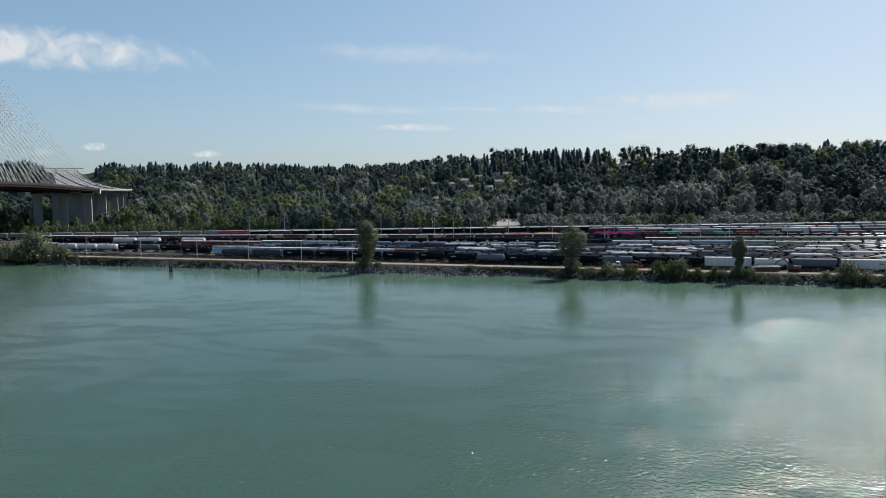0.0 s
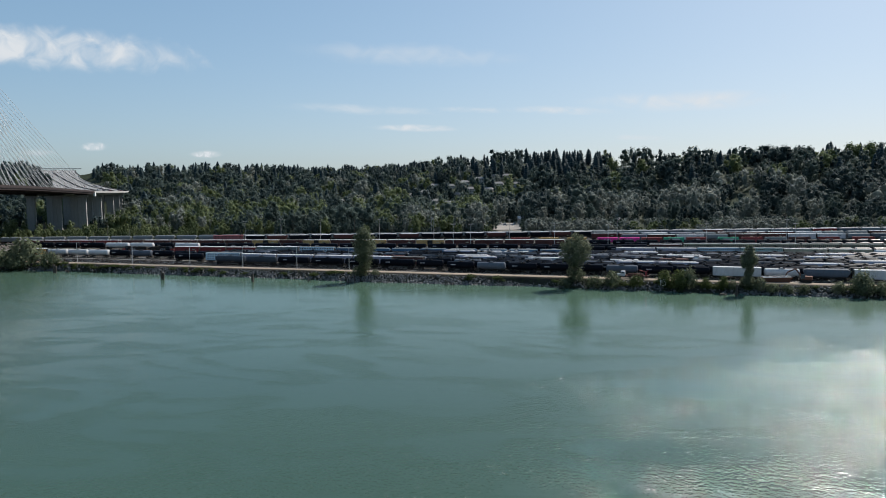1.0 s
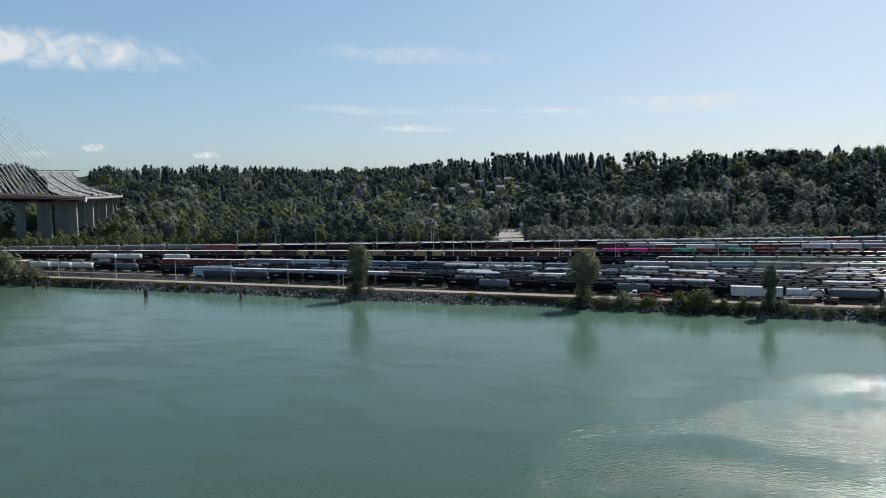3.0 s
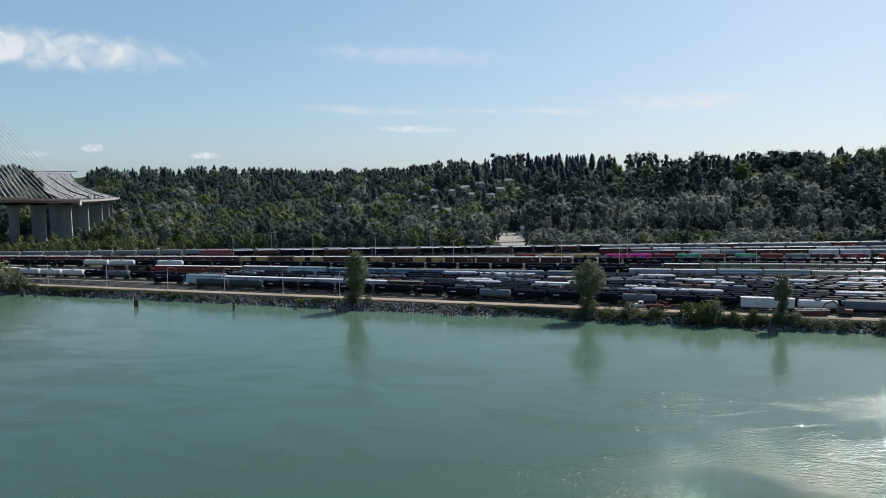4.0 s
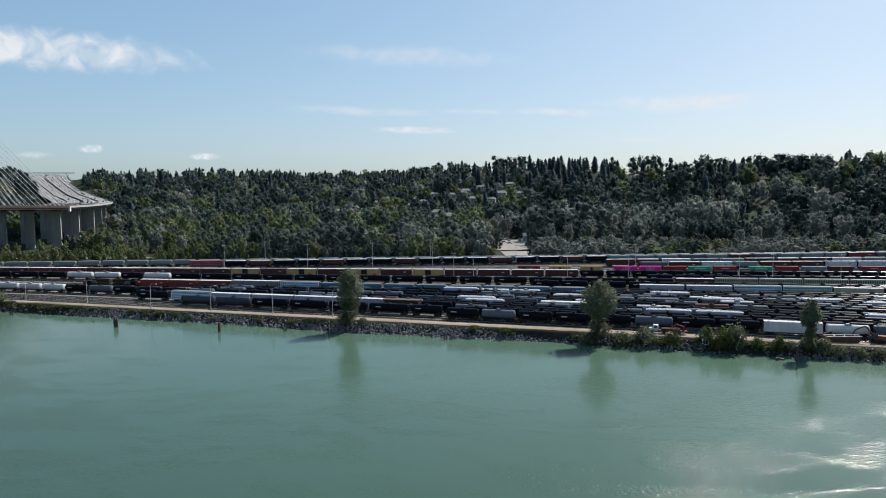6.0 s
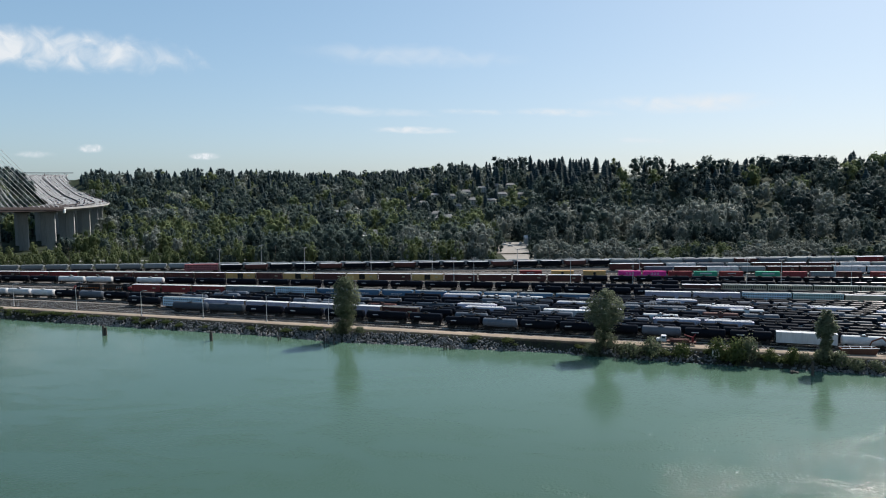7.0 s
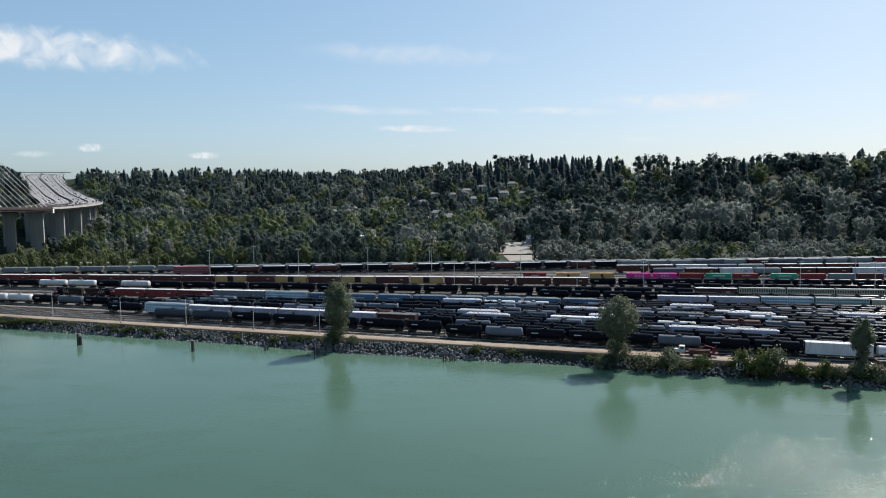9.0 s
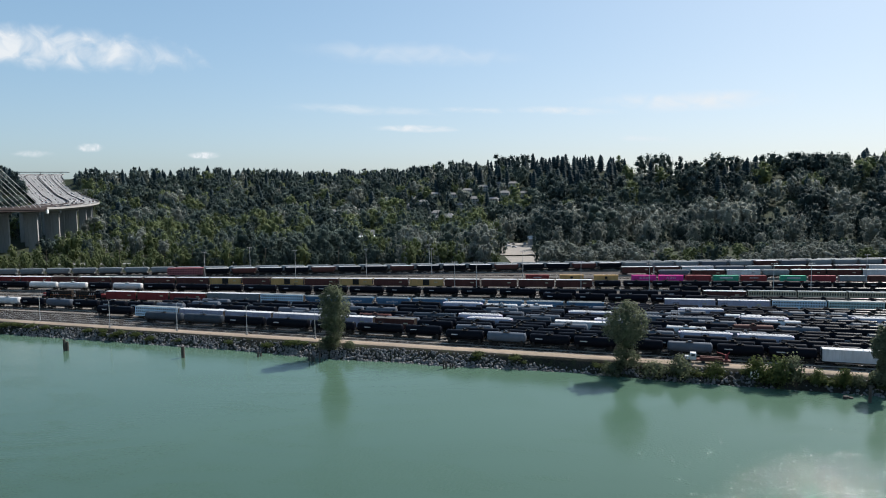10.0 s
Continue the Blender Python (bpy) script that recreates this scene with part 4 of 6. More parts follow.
for x, v, scale, kind, wide in ((63.5, 2.2, 1.35, 0, 1.1), (72.0, 2.2, 1.1, 1, 1.0), (82.3, 2.4, 1.45, 1, 1.0), (87.3, 2.2, 1.6, 1, 0.95), (90.4, 2.6, 1.65, 2, 0.75), (96.2, 2.4, 0.95, 3, 0.85), (102.0, 2.4, 1.15, 3, 0.8), (105.2, 2.4, 0.8, 2, 1.0),
                                (114.0, 2.6, 1.0, 0, 1.0), (118.0, 1.8, 0.75, 0, 1.4), (123.0, 1.8, 0.7, 2, 1.3), (128.0, 1.8, 0.75, 0, 1.4), (139.0, 2.4, 0.9, 0, 1.4), (146.0, 2.4, 1.8, 2, 0.95), (146.5, 2.0, 1.2, 2, 1.3), (152.0, 2.2, 1.0, 0, 1.4),
                                (160.0, 2.4, 1.2, 2, 1.3), (168.0, 2.2, 1.5, 0, 1.3), (176.0, 2.4, 1.4, 1, 1.3), (57.0, 2.0, 1.0, 0, 1.5), (45.8, 2.0, 0.9, 2, 1.3), (-33.0, 2.8, 0.5, 0, 1.5), (-40.5, 2.0, 0.9, 0, 1.2),
                                (-222.0, 2.8, 3.3, 2, 1.15), (-226.0, 2.2, 2.2, 0, 1.2), (-205.0, 2.4, 1.9, 0, 1.0), (-230.0, 2.4, 2.0, 2, 1.2), (-240.0, 2.4, 2.0, 0, 1.2)):
    shrub(x, v, scale, kind, wide)
rng = random.Random(12)
for k in range(75):
    x = rng.uniform(-215, -45) if k < 45 else rng.uniform(-45, 45) if k < 50 else rng.uniform(50, 185)
    shrub(x, rng.uniform(2.4, 4.6), rng.uniform(0.2, 0.42), 4, 2.6, "low weedy shrub among bank stones")

# ---- riprap ----


def riprap():
    rng = np.random.default_rng(7)
    bv, bf = ball(5, 3)
    stones = []
    u = -230.0
    while u < 190:
        u += 0.062
        dense = math.sin(u * 0.11) + 0.8 * math.sin(u * 0.047 + 1.3) + (1.1 if -95 < u < 47 else -0.5 if u > 60 else 0.0)
        if rng.random() > 0.72 + 0.38 * dense:
            continue
        v = rng.uniform(-0.7, 4.3)
        s = rng.uniform(0.2, 0.52) * (1.15 - 0.08 * v)
        p = shore(u, v + shore_bulge(u))
        z = float(np.interp(v, [-2, 0, 2.2, 4.6], [-1.2, -0.25, 1.4, 3.2]))
        shape = rng.uniform(0.65, 1.25, 3) * s
        a = rng.uniform(0, 6.28)
        q = bv * (1 + rng.normal(0, 0.26, (len(bv), 1))) * shape
        q = np.stack([q[:, 0] * math.cos(a) - q[:, 1] * math.sin(a), q[:, 0] * math.sin(a) + q[:, 1] * math.cos(a), q[:, 2]], 1)
        stones.append((q + (p.x, p.y, z + 0.4 * s), bf))
    v, f = join(stones)
    tagged(new("riprap_stones", tidy("riprap_stones", v, f, M["rock"])), "grey broken rock armouring the river bank", "rocks", kind="stuff")


riprap()

# ---- woods ----
HOUSES = ((-52, 800, 14, 0), (-36, 806, 13, 1), (-14, 700, 16, 0), (12, 750, 14, 0), (36, 770, 15, 1), (60, 760, 14, 0), (78, 800, 14, 0), (-4, 640, 22, 1), (48, 560, 16, 0),
          (-160, 800, 14, 0), (-140, 812, 14, 1), (-122, 790, 13, 0), (-72, 450, 18, 1), (20, 690, 13, 0), (90, 700, 14, 1), (-30, 660, 13, 0), (-46, 870, 15, 0), (-22, 880, 15, 1), (4, 866, 14, 0), (28, 884, 15, 0), (52, 872, 14, 1), (74, 890, 15, 0), (96, 868, 14, 0), (-96, 720, 14, 0), (-118, 730, 14, 0), (104, 776, 14, 0))
LOT = (56, 385, 30, 60)                             # pale lot: x, y, width, depth


def kept_clear(x, y):
    """Where no tree stands."""
    yard_back = np.interp(x, [-400, -140, 90, 400], [234, 236, 238, 234])
    bad = y < yard_back
    d = np.min(np.hypot(x[:, None] - ROAD_MID[None, ::2, 0], y[:, None] - ROAD_MID[None, ::2, 1]) - ROAD_PTS[None, ::2, 3] / 2, axis=1)
    bad |= (d < 6) & (y > 300)
    bad |= (np.abs(x - LOT[0] - (y - LOT[1]) * 0.12) < LOT[2] / 2) & (y > 245) & (y < LOT[1] + LOT[3] / 2)
    bad |= (x > 120) & (x < 420) & (np.abs(y - 262) < 7)
    bad |= (x > -330) & (x < -150) & (np.abs(y - 275) < 6)
    for hx, hy, w, _ in HOUSES:
        bad |= (np.abs(x - hx + (hy - y) * hx / 1000.0) < w * 0.62) & (y < hy + 7) & (y > hy - 14)
    return bad


def scatter():
    rng = np.random.default_rng(11)
    spots = []
    for y0, y1, gap in ((234, 262, 6.4), (262, 330, 11.0), (330, 520, 14.0), (520, 760, 13.5), (760, 1150, 15.0), (1150, 1750, 18.0)):
        y = y0
        while y < y1:
            half = 0.64 * (y + 306) + 30
            x = np.arange(-half, half, gap)
            x = x[rng.random(len(x)) > 0.1]
            spots.append(np.stack([x + rng.uniform(-0.8, 0.8, len(x)) * gap, y + rng.uniform(-0.8, 0.8, len(x)) * gap], 1))
            y += gap
    p = np.concatenate(spots)
    p = p[(p[:, 1] < crest(p[:, 0]) + 35) & ~kept_clear(p[:, 0], p[:, 1])]
    p = p[(rng.random(len(p)) > 0.36) | (p[:, 1] < 400)]
    return p, rng


def tri_leaves(rng, centre, out, size):
    """Three-cornered leaf sprays facing roughly outwards."""
    n = len(centre)
    nor = out + rng.normal(0, 0.5, (n, 3))
    nor /= np.linalg.norm(nor, axis=1)[:, None]
    t = np.cross(nor, rng.normal(size=(n, 3)))
    t /= np.linalg.norm(t, axis=1)[:, None]
    b = np.cross(nor, t)
    s = size * rng.uniform(0.5, 1.3, (n, 1))
    v = np.stack([centre - t * s, centre + t * s * rng.uniform(0.4, 1.0, (n, 1)) - b * s * 0.5, centre + b * s], 1).reshape(-1, 3)
    i = np.arange(3 * n).reshape(n, 3)
    soft = out / np.linalg.norm(out, axis=1)[:, None] + rng.normal(0, 0.3, (n, 3))
    return v, np.concatenate([i, i[:, 2:]], 1), np.repeat(soft / np.linalg.norm(soft, axis=1)[:, None], 3, axis=0)


def leafy_crown(seed, height, radius, lobes, sprays, size, low=0.1, belly=0.45):
    """A crown of overlapping lobes round a dark core, covered in small leaf sprays."""
    rng = np.random.default_rng(seed)
    mid = np.array([0, 0, height * belly])
    reach = np.array([1 / radius, 1 / radius, 1.9 / height])
    bv, bf = ball(5, 3)
    rows = [(0, 0, height * 0.47, radius * 0.66, height * 0.43)]
    for k in range(lobes):
        t = low + (0.88 - low) * (k + rng.uniform(0.1, 0.9)) / lobes
        w = radius * math.sqrt(max(0.04, 1 - ((t - belly) / (1.03 - belly if t > belly else belly + 0.12)) ** 2))
        a = 2.4 * k + rng.uniform(-0.7, 0.7)
        r = radius * rng.uniform(0.8, 1.35) * 1.35 / math.sqrt(lobes) * (0.65 + 0.35 * w / radius)
        d = max(0.0, w * rng.uniform(0.9, 1.12) - 0.62 * r)
        rows.append((d * math.cos(a), d * math.sin(a), height * t, r, r * rng.uniform(0.8, 1.3)))
    rows = np.array(rows)
    bits = []
    for x, y, z, r, h in rows:
        q = bv * (1 + rng.normal(0, 0.14, (len(bv), 1))) * (r * 0.66, r * 0.66, h * 0.66) + (x, y, z)
        n = bv * (1, 1, 0.6) - (0, 0, 0.45)
        bits.append((q, bf, n / np.linalg.norm(n, axis=1)[:, None]))
    share = rows[:, 3] * (rows[:, 3] + rows[:, 4])
    share[0] *= 0.5
    pick = rng.choice(len(rows), sprays * 2, p=share / share.sum())
    d = sphere_dirs(rng, sprays * 2)
    shape = rows[pick][:, [3, 3, 4]]
    p = rows[pick, :3] + d * shape * np.clip(rng.normal(0.95, 0.11, (len(d), 1)), 0.6, 1.3)
    free = np.ones(len(p), bool)
    for k, (x, y, z, r, h) in enumerate(rows):
        free &= ~(((((p - (x, y, z)) / (r, r, h)) ** 2).sum(1) < 0.6) & (pick != k))
    p, d = p[free][:sprays], d[free][:sprays]
    bits.append(tri_leaves(rng, p, 0.45 * d + 0.8 * (p - mid) * reach + (0, 0, 0.22), size))
    return join(bits)


def fir_crown(seed, height, radius, tiers, arms):
    """Drooping whorls of branches, each a ragged skirt, one over the other up to a thin tip."""
    rng = np.random.default_rng(seed)
    bits = []
    for k in range(tiers):
        t = 0.06 + 0.9 * (k / tiers) ** 0.92
        r = radius * 1.12 * (1 - t) ** 0.62 * rng.uniform(0.86, 1.14)
        n = 2 * arms
        a = np.arange(n) * 2 * math.pi / n + rng.uniform(0, 6.28)
        rr = r * np.where(np.arange(n) % 2, rng.uniform(0.45, 0.75, n), rng.uniform(0.8, 1.2, n))
        ring = np.stack([rr * np.cos(a), rr * np.sin(a), height * t - 0.16 * rr + rng.normal(0, 0.12, n)], 1)
        tip = np.array([[rng.normal(0, 0.06) * r, rng.normal(0, 0.06) * r, height * min(1.0, t + 0.17 + 0.06 * (k == tiers - 1))]])
        f = np.array([(j, (j + 1) % n, n, n) for j in range(n)])
        nor = np.concatenate([np.stack([np.cos(a), np.sin(a), np.full(n, 0.15)], 1), [[0, 0, 1]]])
        bits.append((np.concatenate([ring, tip]), f, nor / np.linalg.norm(nor, axis=1)[:, None]))
    return join(bits)


def wood_kind(x, y, up, rng):
    """Which sort of tree grows there."""
    patch = noise.noise(Vector((x * 0.008, y * 0.008, 3.0)))
    tone = noise.noise(Vector((x * 0.017, y * 0.017, 9.0))) + rng.normal(0, 0.2)
    r = rng.random()
    if up < 0.06:
        fir = 0.0
    else:
        fir = 0.04 + 0.12 * smooth01((up - 0.2) / 0.55) + 0.9 * max(0, patch - 0.12) + (0.36 if x < -100 else 0.25) * smooth01((up - 0.68) / 0.25)
        if 118 < x < 240 and up > 0.62 and y > 780:
            fir = 0.96
        elif x > 240 and up > 0.8:
            fir = 0.55 if patch > -0.1 else 0.2
    if r < fir:
        return "needle"
    if -130 < x < 40 and y < 360:                   # grey-green poplars along the yard's back edge
        return "leaf_s" if tone > 0.22 else "leaf_g" if tone > 0.02 else "leaf_d"
    if x < -185 and y < 310:                        # low bright scrub under the bridge approach
        return "leaf_g"
    if x < 40 and y < 620:                          # alders and young cottonwoods on the flat
        return "leaf_s" if tone > 0.62 else "leaf_m" if tone < -0.3 else "leaf_d" if tone < 0.0 else "leaf_g"
    if x > 58 and y < 345:                          # the pale hedge behind the yard
        return "leaf_s" if tone > -0.1 else "leaf_g" if tone < -0.3 else "leaf_d"
    if x > 40 and y < 400:                          # shade behind the poplars, painted in with darker leaf kinds
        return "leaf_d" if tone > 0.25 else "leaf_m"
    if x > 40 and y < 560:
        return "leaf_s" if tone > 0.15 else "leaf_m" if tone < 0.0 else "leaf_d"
    return "leaf_s" if tone > 0.45 else "leaf_g" if tone > 0.24 else "leaf_m" if tone < -0.08 else "leaf_d"


def woods():
    p, rng = scatter()
    z = land(p[:, 0], p[:, 1])
    kinds = np.array([wood_kind(x, y, (z[i] - 4) / 70, rng) for i, (x, y) in enumerate(p)])
    x, y = p[:, 0], p[:, 1]
    fir = kinds == "needle"
    near = y < 300
    height = np.where(fir, rng.triangular(17, 22, 32, len(p)), np.where(rng.random(len(p)) < 0.35, rng.uniform(18, 26, len(p)), rng.triangular(8, 12, 18, len(p))))
    hedge = (x > 58) & (y < 345)
    height *= np.where((x > 30) & (y > 345) & (y < 395), 0.8, 1.0) * np.where((x > 95) & (y > 395) & (y < 520) & ~fir, 1.18, 1.0)
    height *= np.where(hedge, np.where(y < 280, 0.5, 0.42), 1.0)
    height *= np.where((x < -185) & (y < 310), 0.6, 1.0)
    height *= np.where((x <= 58) & (y < 262), 0.72, 1.0) * np.where((x < -100) & (y < 560), 0.9, 1.0)
    wide = rng.uniform(0.85, 1.25, len(p)) * np.where(fir, 1.0, np.where((y > 365) & (x > 30), 1.0, np.where(y < 560, 0.9, 1.0))) * np.where(hedge, 1.5, 1.0)
    big = (y > 400) & ~fir
    height *= np.where(big, np.where(x > 60, 1.32, 1.2), 1.0)
    for hx, hy, w, _ in HOUSES:                     # low gardens below the houses
        height *= np.where((np.abs(x - hx * (y + 250) / (hy + 250)) < w * 0.7) & (y < hy + 4) & (y > hy - 90), 0.8, 1.0)
    turn = rng.uniform(0, 6.28, len(p))
    # prototypes of height 20 (broadleaf) or 25 (conifer), coarse to fine
    lod = {"near": (13, 680, 0.52, 9, 6), "mid": (11, 500, 0.62, 9, 6), "far": (8, 340, 0.80, 8, 5)}
    proto = {}
    for level, (lobes, sprays, size, tiers, arms) in lod.items():
        for s in range(6):
            proto["leaf", level, s] = leafy_crown(50 + s, 20, (7.2, 6.0, 4.8, 6.6, 5.4, 7.8)[s], lobes, sprays, size, 0.08, (0.42, 0.5, 0.45, 0.55, 0.4, 0.52)[s])
        for s in range(4):
            proto["needle", level, s] = fir_crown(70 + s, 25, 5.6 + 0.9 * (s % 2) + 0.3 * s, tiers, arms)
    fine = {}
    stems = trunk_mesh(4, 12, 0.35, 5, 3.0)
    bits = {}
    made = 0
    for i in np.argsort(y):
        con = fir[i]
        s = int(rng.integers(0, 4 if con else 6))
        k = height[i] / (25 if con else 20)
        if near[i] and made < 290 and abs(x[i]) < 330:
            key = (kinds[i], s)
            if key not in fine:
                v, f, nn = proto["needle" if con else "leaf", "near", s]
                fine[key] = tidy("crown", v, f, M[kinds[i]], nn)
            name, cat = ("conifer_tree", "conifer") if con else ("broadleaf_tree", "tree")
            words = {"needle": "dark green conifer at the wood's edge", "leaf_s": "silvery green tree at the wood's edge", "leaf_g": "fresh green tree at the wood's edge", "leaf_d": "dark green tree at the wood's edge", "leaf_m": "deep green shady tree at the wood's edge"}[kinds[i]]
            ob = plant(name, words, cat, fine[key], stems, Matrix.Identity(4), "trees behind the rail yard")
            ob.matrix_basis = Matrix.Translation((x[i], y[i], z[i] - 0.2)) @ Matrix.Rotation(turn[i], 4, "Z") @ Matrix.Diagonal((k * wide[i], k * wide[i], k, 1))
            made += 1
            continue
        level = "near" if y[i] < 290 or (x[i] > 60 and y[i] < 560) else "mid" if y[i] < 640 else "far"
        v, f, nn = proto["needle" if con else "leaf", level, s]
        ca, sa = math.cos(turn[i]), math.sin(turn[i])
        c_, s_ = ca * k * wide[i], sa * k * wide[i]
        q = np.stack([v[:, 0] * c_ - v[:, 1] * s_ + x[i], v[:, 0] * s_ + v[:, 1] * c_ + y[i], v[:, 2] * k + z[i]], 1)
        bits.setdefault(kinds[i], []).append((q, f, np.stack([nn[:, 0] * ca - nn[:, 1] * sa, nn[:, 0] * sa + nn[:, 1] * ca, nn[:, 2]], 1)))
    for key, some in bits.items():
        v, f, nn = join(some)
        words = {"needle": "dark conifer woods covering the hill", "leaf_s": "silvery green broadleaf woods on the flat and hill", "leaf_g": "fresh green broadleaf woods on the flat and hill", "leaf_d": "mid green broadleaf woods on the flat and hill", "leaf_m": "deep green shady broadleaf woods on the hill"}[key]
        tagged(new("woods", tidy("woods", v, f, M[key], nn)), words, "woods", kind="stuff")


woods()

# big poplars that stand out behind the yard
for k, (x, y, h, w) in enumerate(((70, 352, 19, 0.8), (86, 356, 20, 0.75), (100, 350, 20, 0.75), (119, 358, 24, 0.95), (128, 352, 22, 0.8), (156, 356, 26, 1.05), (164, 362, 24, 0.9), (192, 352, 24, 1.0), (205, 358, 25, 0.9), (272, 356, 27, 1.35),
                                  (312, 360, 29, 1.1), (331, 354, 26, 1.1), (352, 362, 27, 1.1), (-36, 352, 22, 1.2), (-20, 322, 19, 1.1), (9, 316, 19, 1.0), (-52, 330, 18, 0.9), (30, 332, 20, 1.0), (-4, 318, 20, 1.2), (22, 322, 20, 1.1), (38, 318, 19, 1.0), (-120, 300, 17, 0.9), (-160, 306, 17, 0.9), (-205, 300, 16, 0.9), (-260, 300, 17, 0.8), (235, 330, 15, 0.9), (252, 338, 17, 0.8))):
    v, f, nn = leafy_crown(500 + k, h, h * 0.27 * w, 22, 2600, 0.40, 0.05, 0.5)
    z = float(land(np.array([x]), np.array([y]))[0])
    plant("poplar_tree", "large pale green poplar behind the rail yard" if k % 4 else "large dark green poplar behind the rail yard", "tree", tidy("crown", v, f, M["leaf_s" if k % 4 else "leaf_d"], nn), trunk_mesh(k, h * 0.8, 0.4, 6, 3.0), pose(x, y, z), "large poplars behind the yard")

# ---- the bridge and highway ----


def edge_point(i, off, dz=0.0):
    """off metres to the left of the highway's right edge."""
    x, y, z, w = ROAD_PTS[i]
    return Vector((x - ROAD_WAY[i, 1] * off, y + ROAD_WAY[i, 0] * off, z + dz))


def ribbon(bm, rows):
    grid = [[bm.verts.new(p) for p in row] for row in rows]
    for a, b in zip(grid, grid[1:]):
        for j in range(len(a) - 1):
            bm.faces.new((a[j], a[j + 1], b[j + 1], b[j]))
    bmesh.ops.recalc_face_normals(bm, faces=bm.faces[:])


def closed_ribbon(bm, rows):
    ribbon(bm, [[*r, r[0]] for r in rows])
    bmesh.ops.remove_doubles(bm, verts=bm.verts[:], dist=0.001)


JOINT = int(np.argmin(np.abs(ROAD_PTS[:, 1] - 381)))
END = len(ROAD_PTS)


def build_bridge():
    bridge = empty("cable_stayed_bridge", Matrix.Identity(4), "wide cable-stayed highway bridge with pale concrete piers", "bridge")
    n = range(END)
    bm = bmesh.new()
    rows = []
    for i in n:
        w = ROAD_PTS[i, 3]
        rows.append([edge_point(i, 0), edge_point(i, w), edge_point(i, w, -0.5), edge_point(i, 0, -0.5)])
    closed_ribbon(bm, rows)
    part("road_deck", bm, M["asphalt"], bridge, "pale grey road surface")
    # girder under the cable-stayed part, box beam under the approach
    bm = bmesh.new()
    for off in (1.2, 30.5, 35.5, 64.8):
        closed_ribbon(bm, [[edge_point(i, off - 0.6, -0.52), edge_point(i, off + 0.6, -0.52), edge_point(i, off + 0.6, -2.2), edge_point(i, off - 0.6, -2.2)] for i in range(JOINT + 1)])
    for i in range(0, JOINT, 1):
        a, b = edge_point(i, 1.2, -1.7), edge_point(i, 64.8, -1.7)
        rod(bm, a, b, 0.5, 4)
    part("edge_girder", bm, M["girder"], bridge, "dark steel edge girders and floor beams")
    bm = bmesh.new()
    last = int(np.argmin(np.abs(ROAD_PTS[:, 1] - 1000)))
    for a, b in ((2.5, 20), (23, 43), (46, 64)):
        closed_ribbon(bm, [[edge_point(i, a, -0.52), edge_point(i, b, -0.52), edge_point(i, b - 4, -3.2), edge_point(i, a + 4, -3.2)] for i in range(JOINT, last)])
    part("box_beam", bm, M["concrete"], bridge)
    bm = bmesh.new()
    closed_ribbon(bm, [[edge_point(i, 0.02, 0.003), edge_point(i, 0.45, 0.003), edge_point(i, 0.35, 0.85), edge_point(i, 0.05, 0.85)] for i in range(JOINT, END)])
    part("parapet", bm, M["concrete"], bridge)
    for k, off in enumerate((0.85, 16.0, 32.0, 34.0, 50.0)):
        bm = bmesh.new()
        closed_ribbon(bm, [[edge_point(i, off * ROAD_PTS[i, 3] / 66 - 0.22, 0.004), edge_point(i, off * ROAD_PTS[i, 3] / 66 + 0.22, 0.004), edge_point(i, off * ROAD_PTS[i, 3] / 66 + 0.12, 1.05), edge_point(i, off * ROAD_PTS[i, 3] / 66 - 0.12, 1.05)] for i in n])
        part("barrier", bm, M["girder"], bridge)
    for span, paint in ((range(JOINT + 1), "girder"), (range(JOINT, END), "concrete")):
        bm = bmesh.new()
        closed_ribbon(bm, [[edge_point(i, -0.12, -0.9), edge_point(i, 0.1, -0.9), edge_point(i, 0.1, 0.003), edge_point(i, -0.12, 0.003)] for i in span])
        part("fascia", bm, M[paint], bridge)
    # lane lines
    for k in range(1, 16):
        off = 66 * k / 16
        if k % 4 == 0:
            continue
        bm = bmesh.new()
        ribbon(bm, [[edge_point(i, off * ROAD_PTS[i, 3] / 66 - 0.1, 0.02), edge_point(i, off * ROAD_PTS[i, 3] / 66 + 0.1, 0.02)] for i in n])
        part("lane_line", bm, M["white_paint"], bridge)
    # piers
    s = np.concatenate([[0], np.cumsum(np.linalg.norm(np.diff(ROAD_PTS[:, :2], axis=0), axis=1))])
    s0 = s[JOINT]
    for dist in (0, 62, 124, 186, 250, 316, 385, 455, 520):
        i = int(np.argmin(np.abs(s - s0 - dist)))
        for off in (11.5, 33.0, 55.0):
            p = edge_point(i, off, -3.2)
            ground = float(land(np.array([p.x]), np.array([p.y]))[0])
            rz = math.atan2(ROAD_WAY[i, 1], ROAD_WAY[i, 0])
            bm = bmesh.new()
            hgt = p.z - ground
            if hgt < 2:
                continue
            box(bm, (p.x, p.y, p.z - 1.0), (3.4, 11.0, 2.0), rz, 0.2)
            box(bm, (p.x, p.y, ground + hgt / 2 - 1.5), (2.8, 7.5, hgt - 1), rz, 0.25)
            part("pier", bm, M["concrete"], bridge)
    i = JOINT
    p = edge_point(i, 0.2, -2.6)
    bm = bmesh.new()
    box(bm, p, (3.4, 1.6, 3.4), math.atan2(ROAD_WAY[i, 1], ROAD_WAY[i, 0]), 0.2)
    part("joint_bracket", bm, M["white_paint"], bridge, "white joint housing")
    # tower and cables
    ti = int(np.argmin(np.abs(s - s0 + 190)))
    foot = edge_point(ti, 33.0)
    bm = bmesh.new()
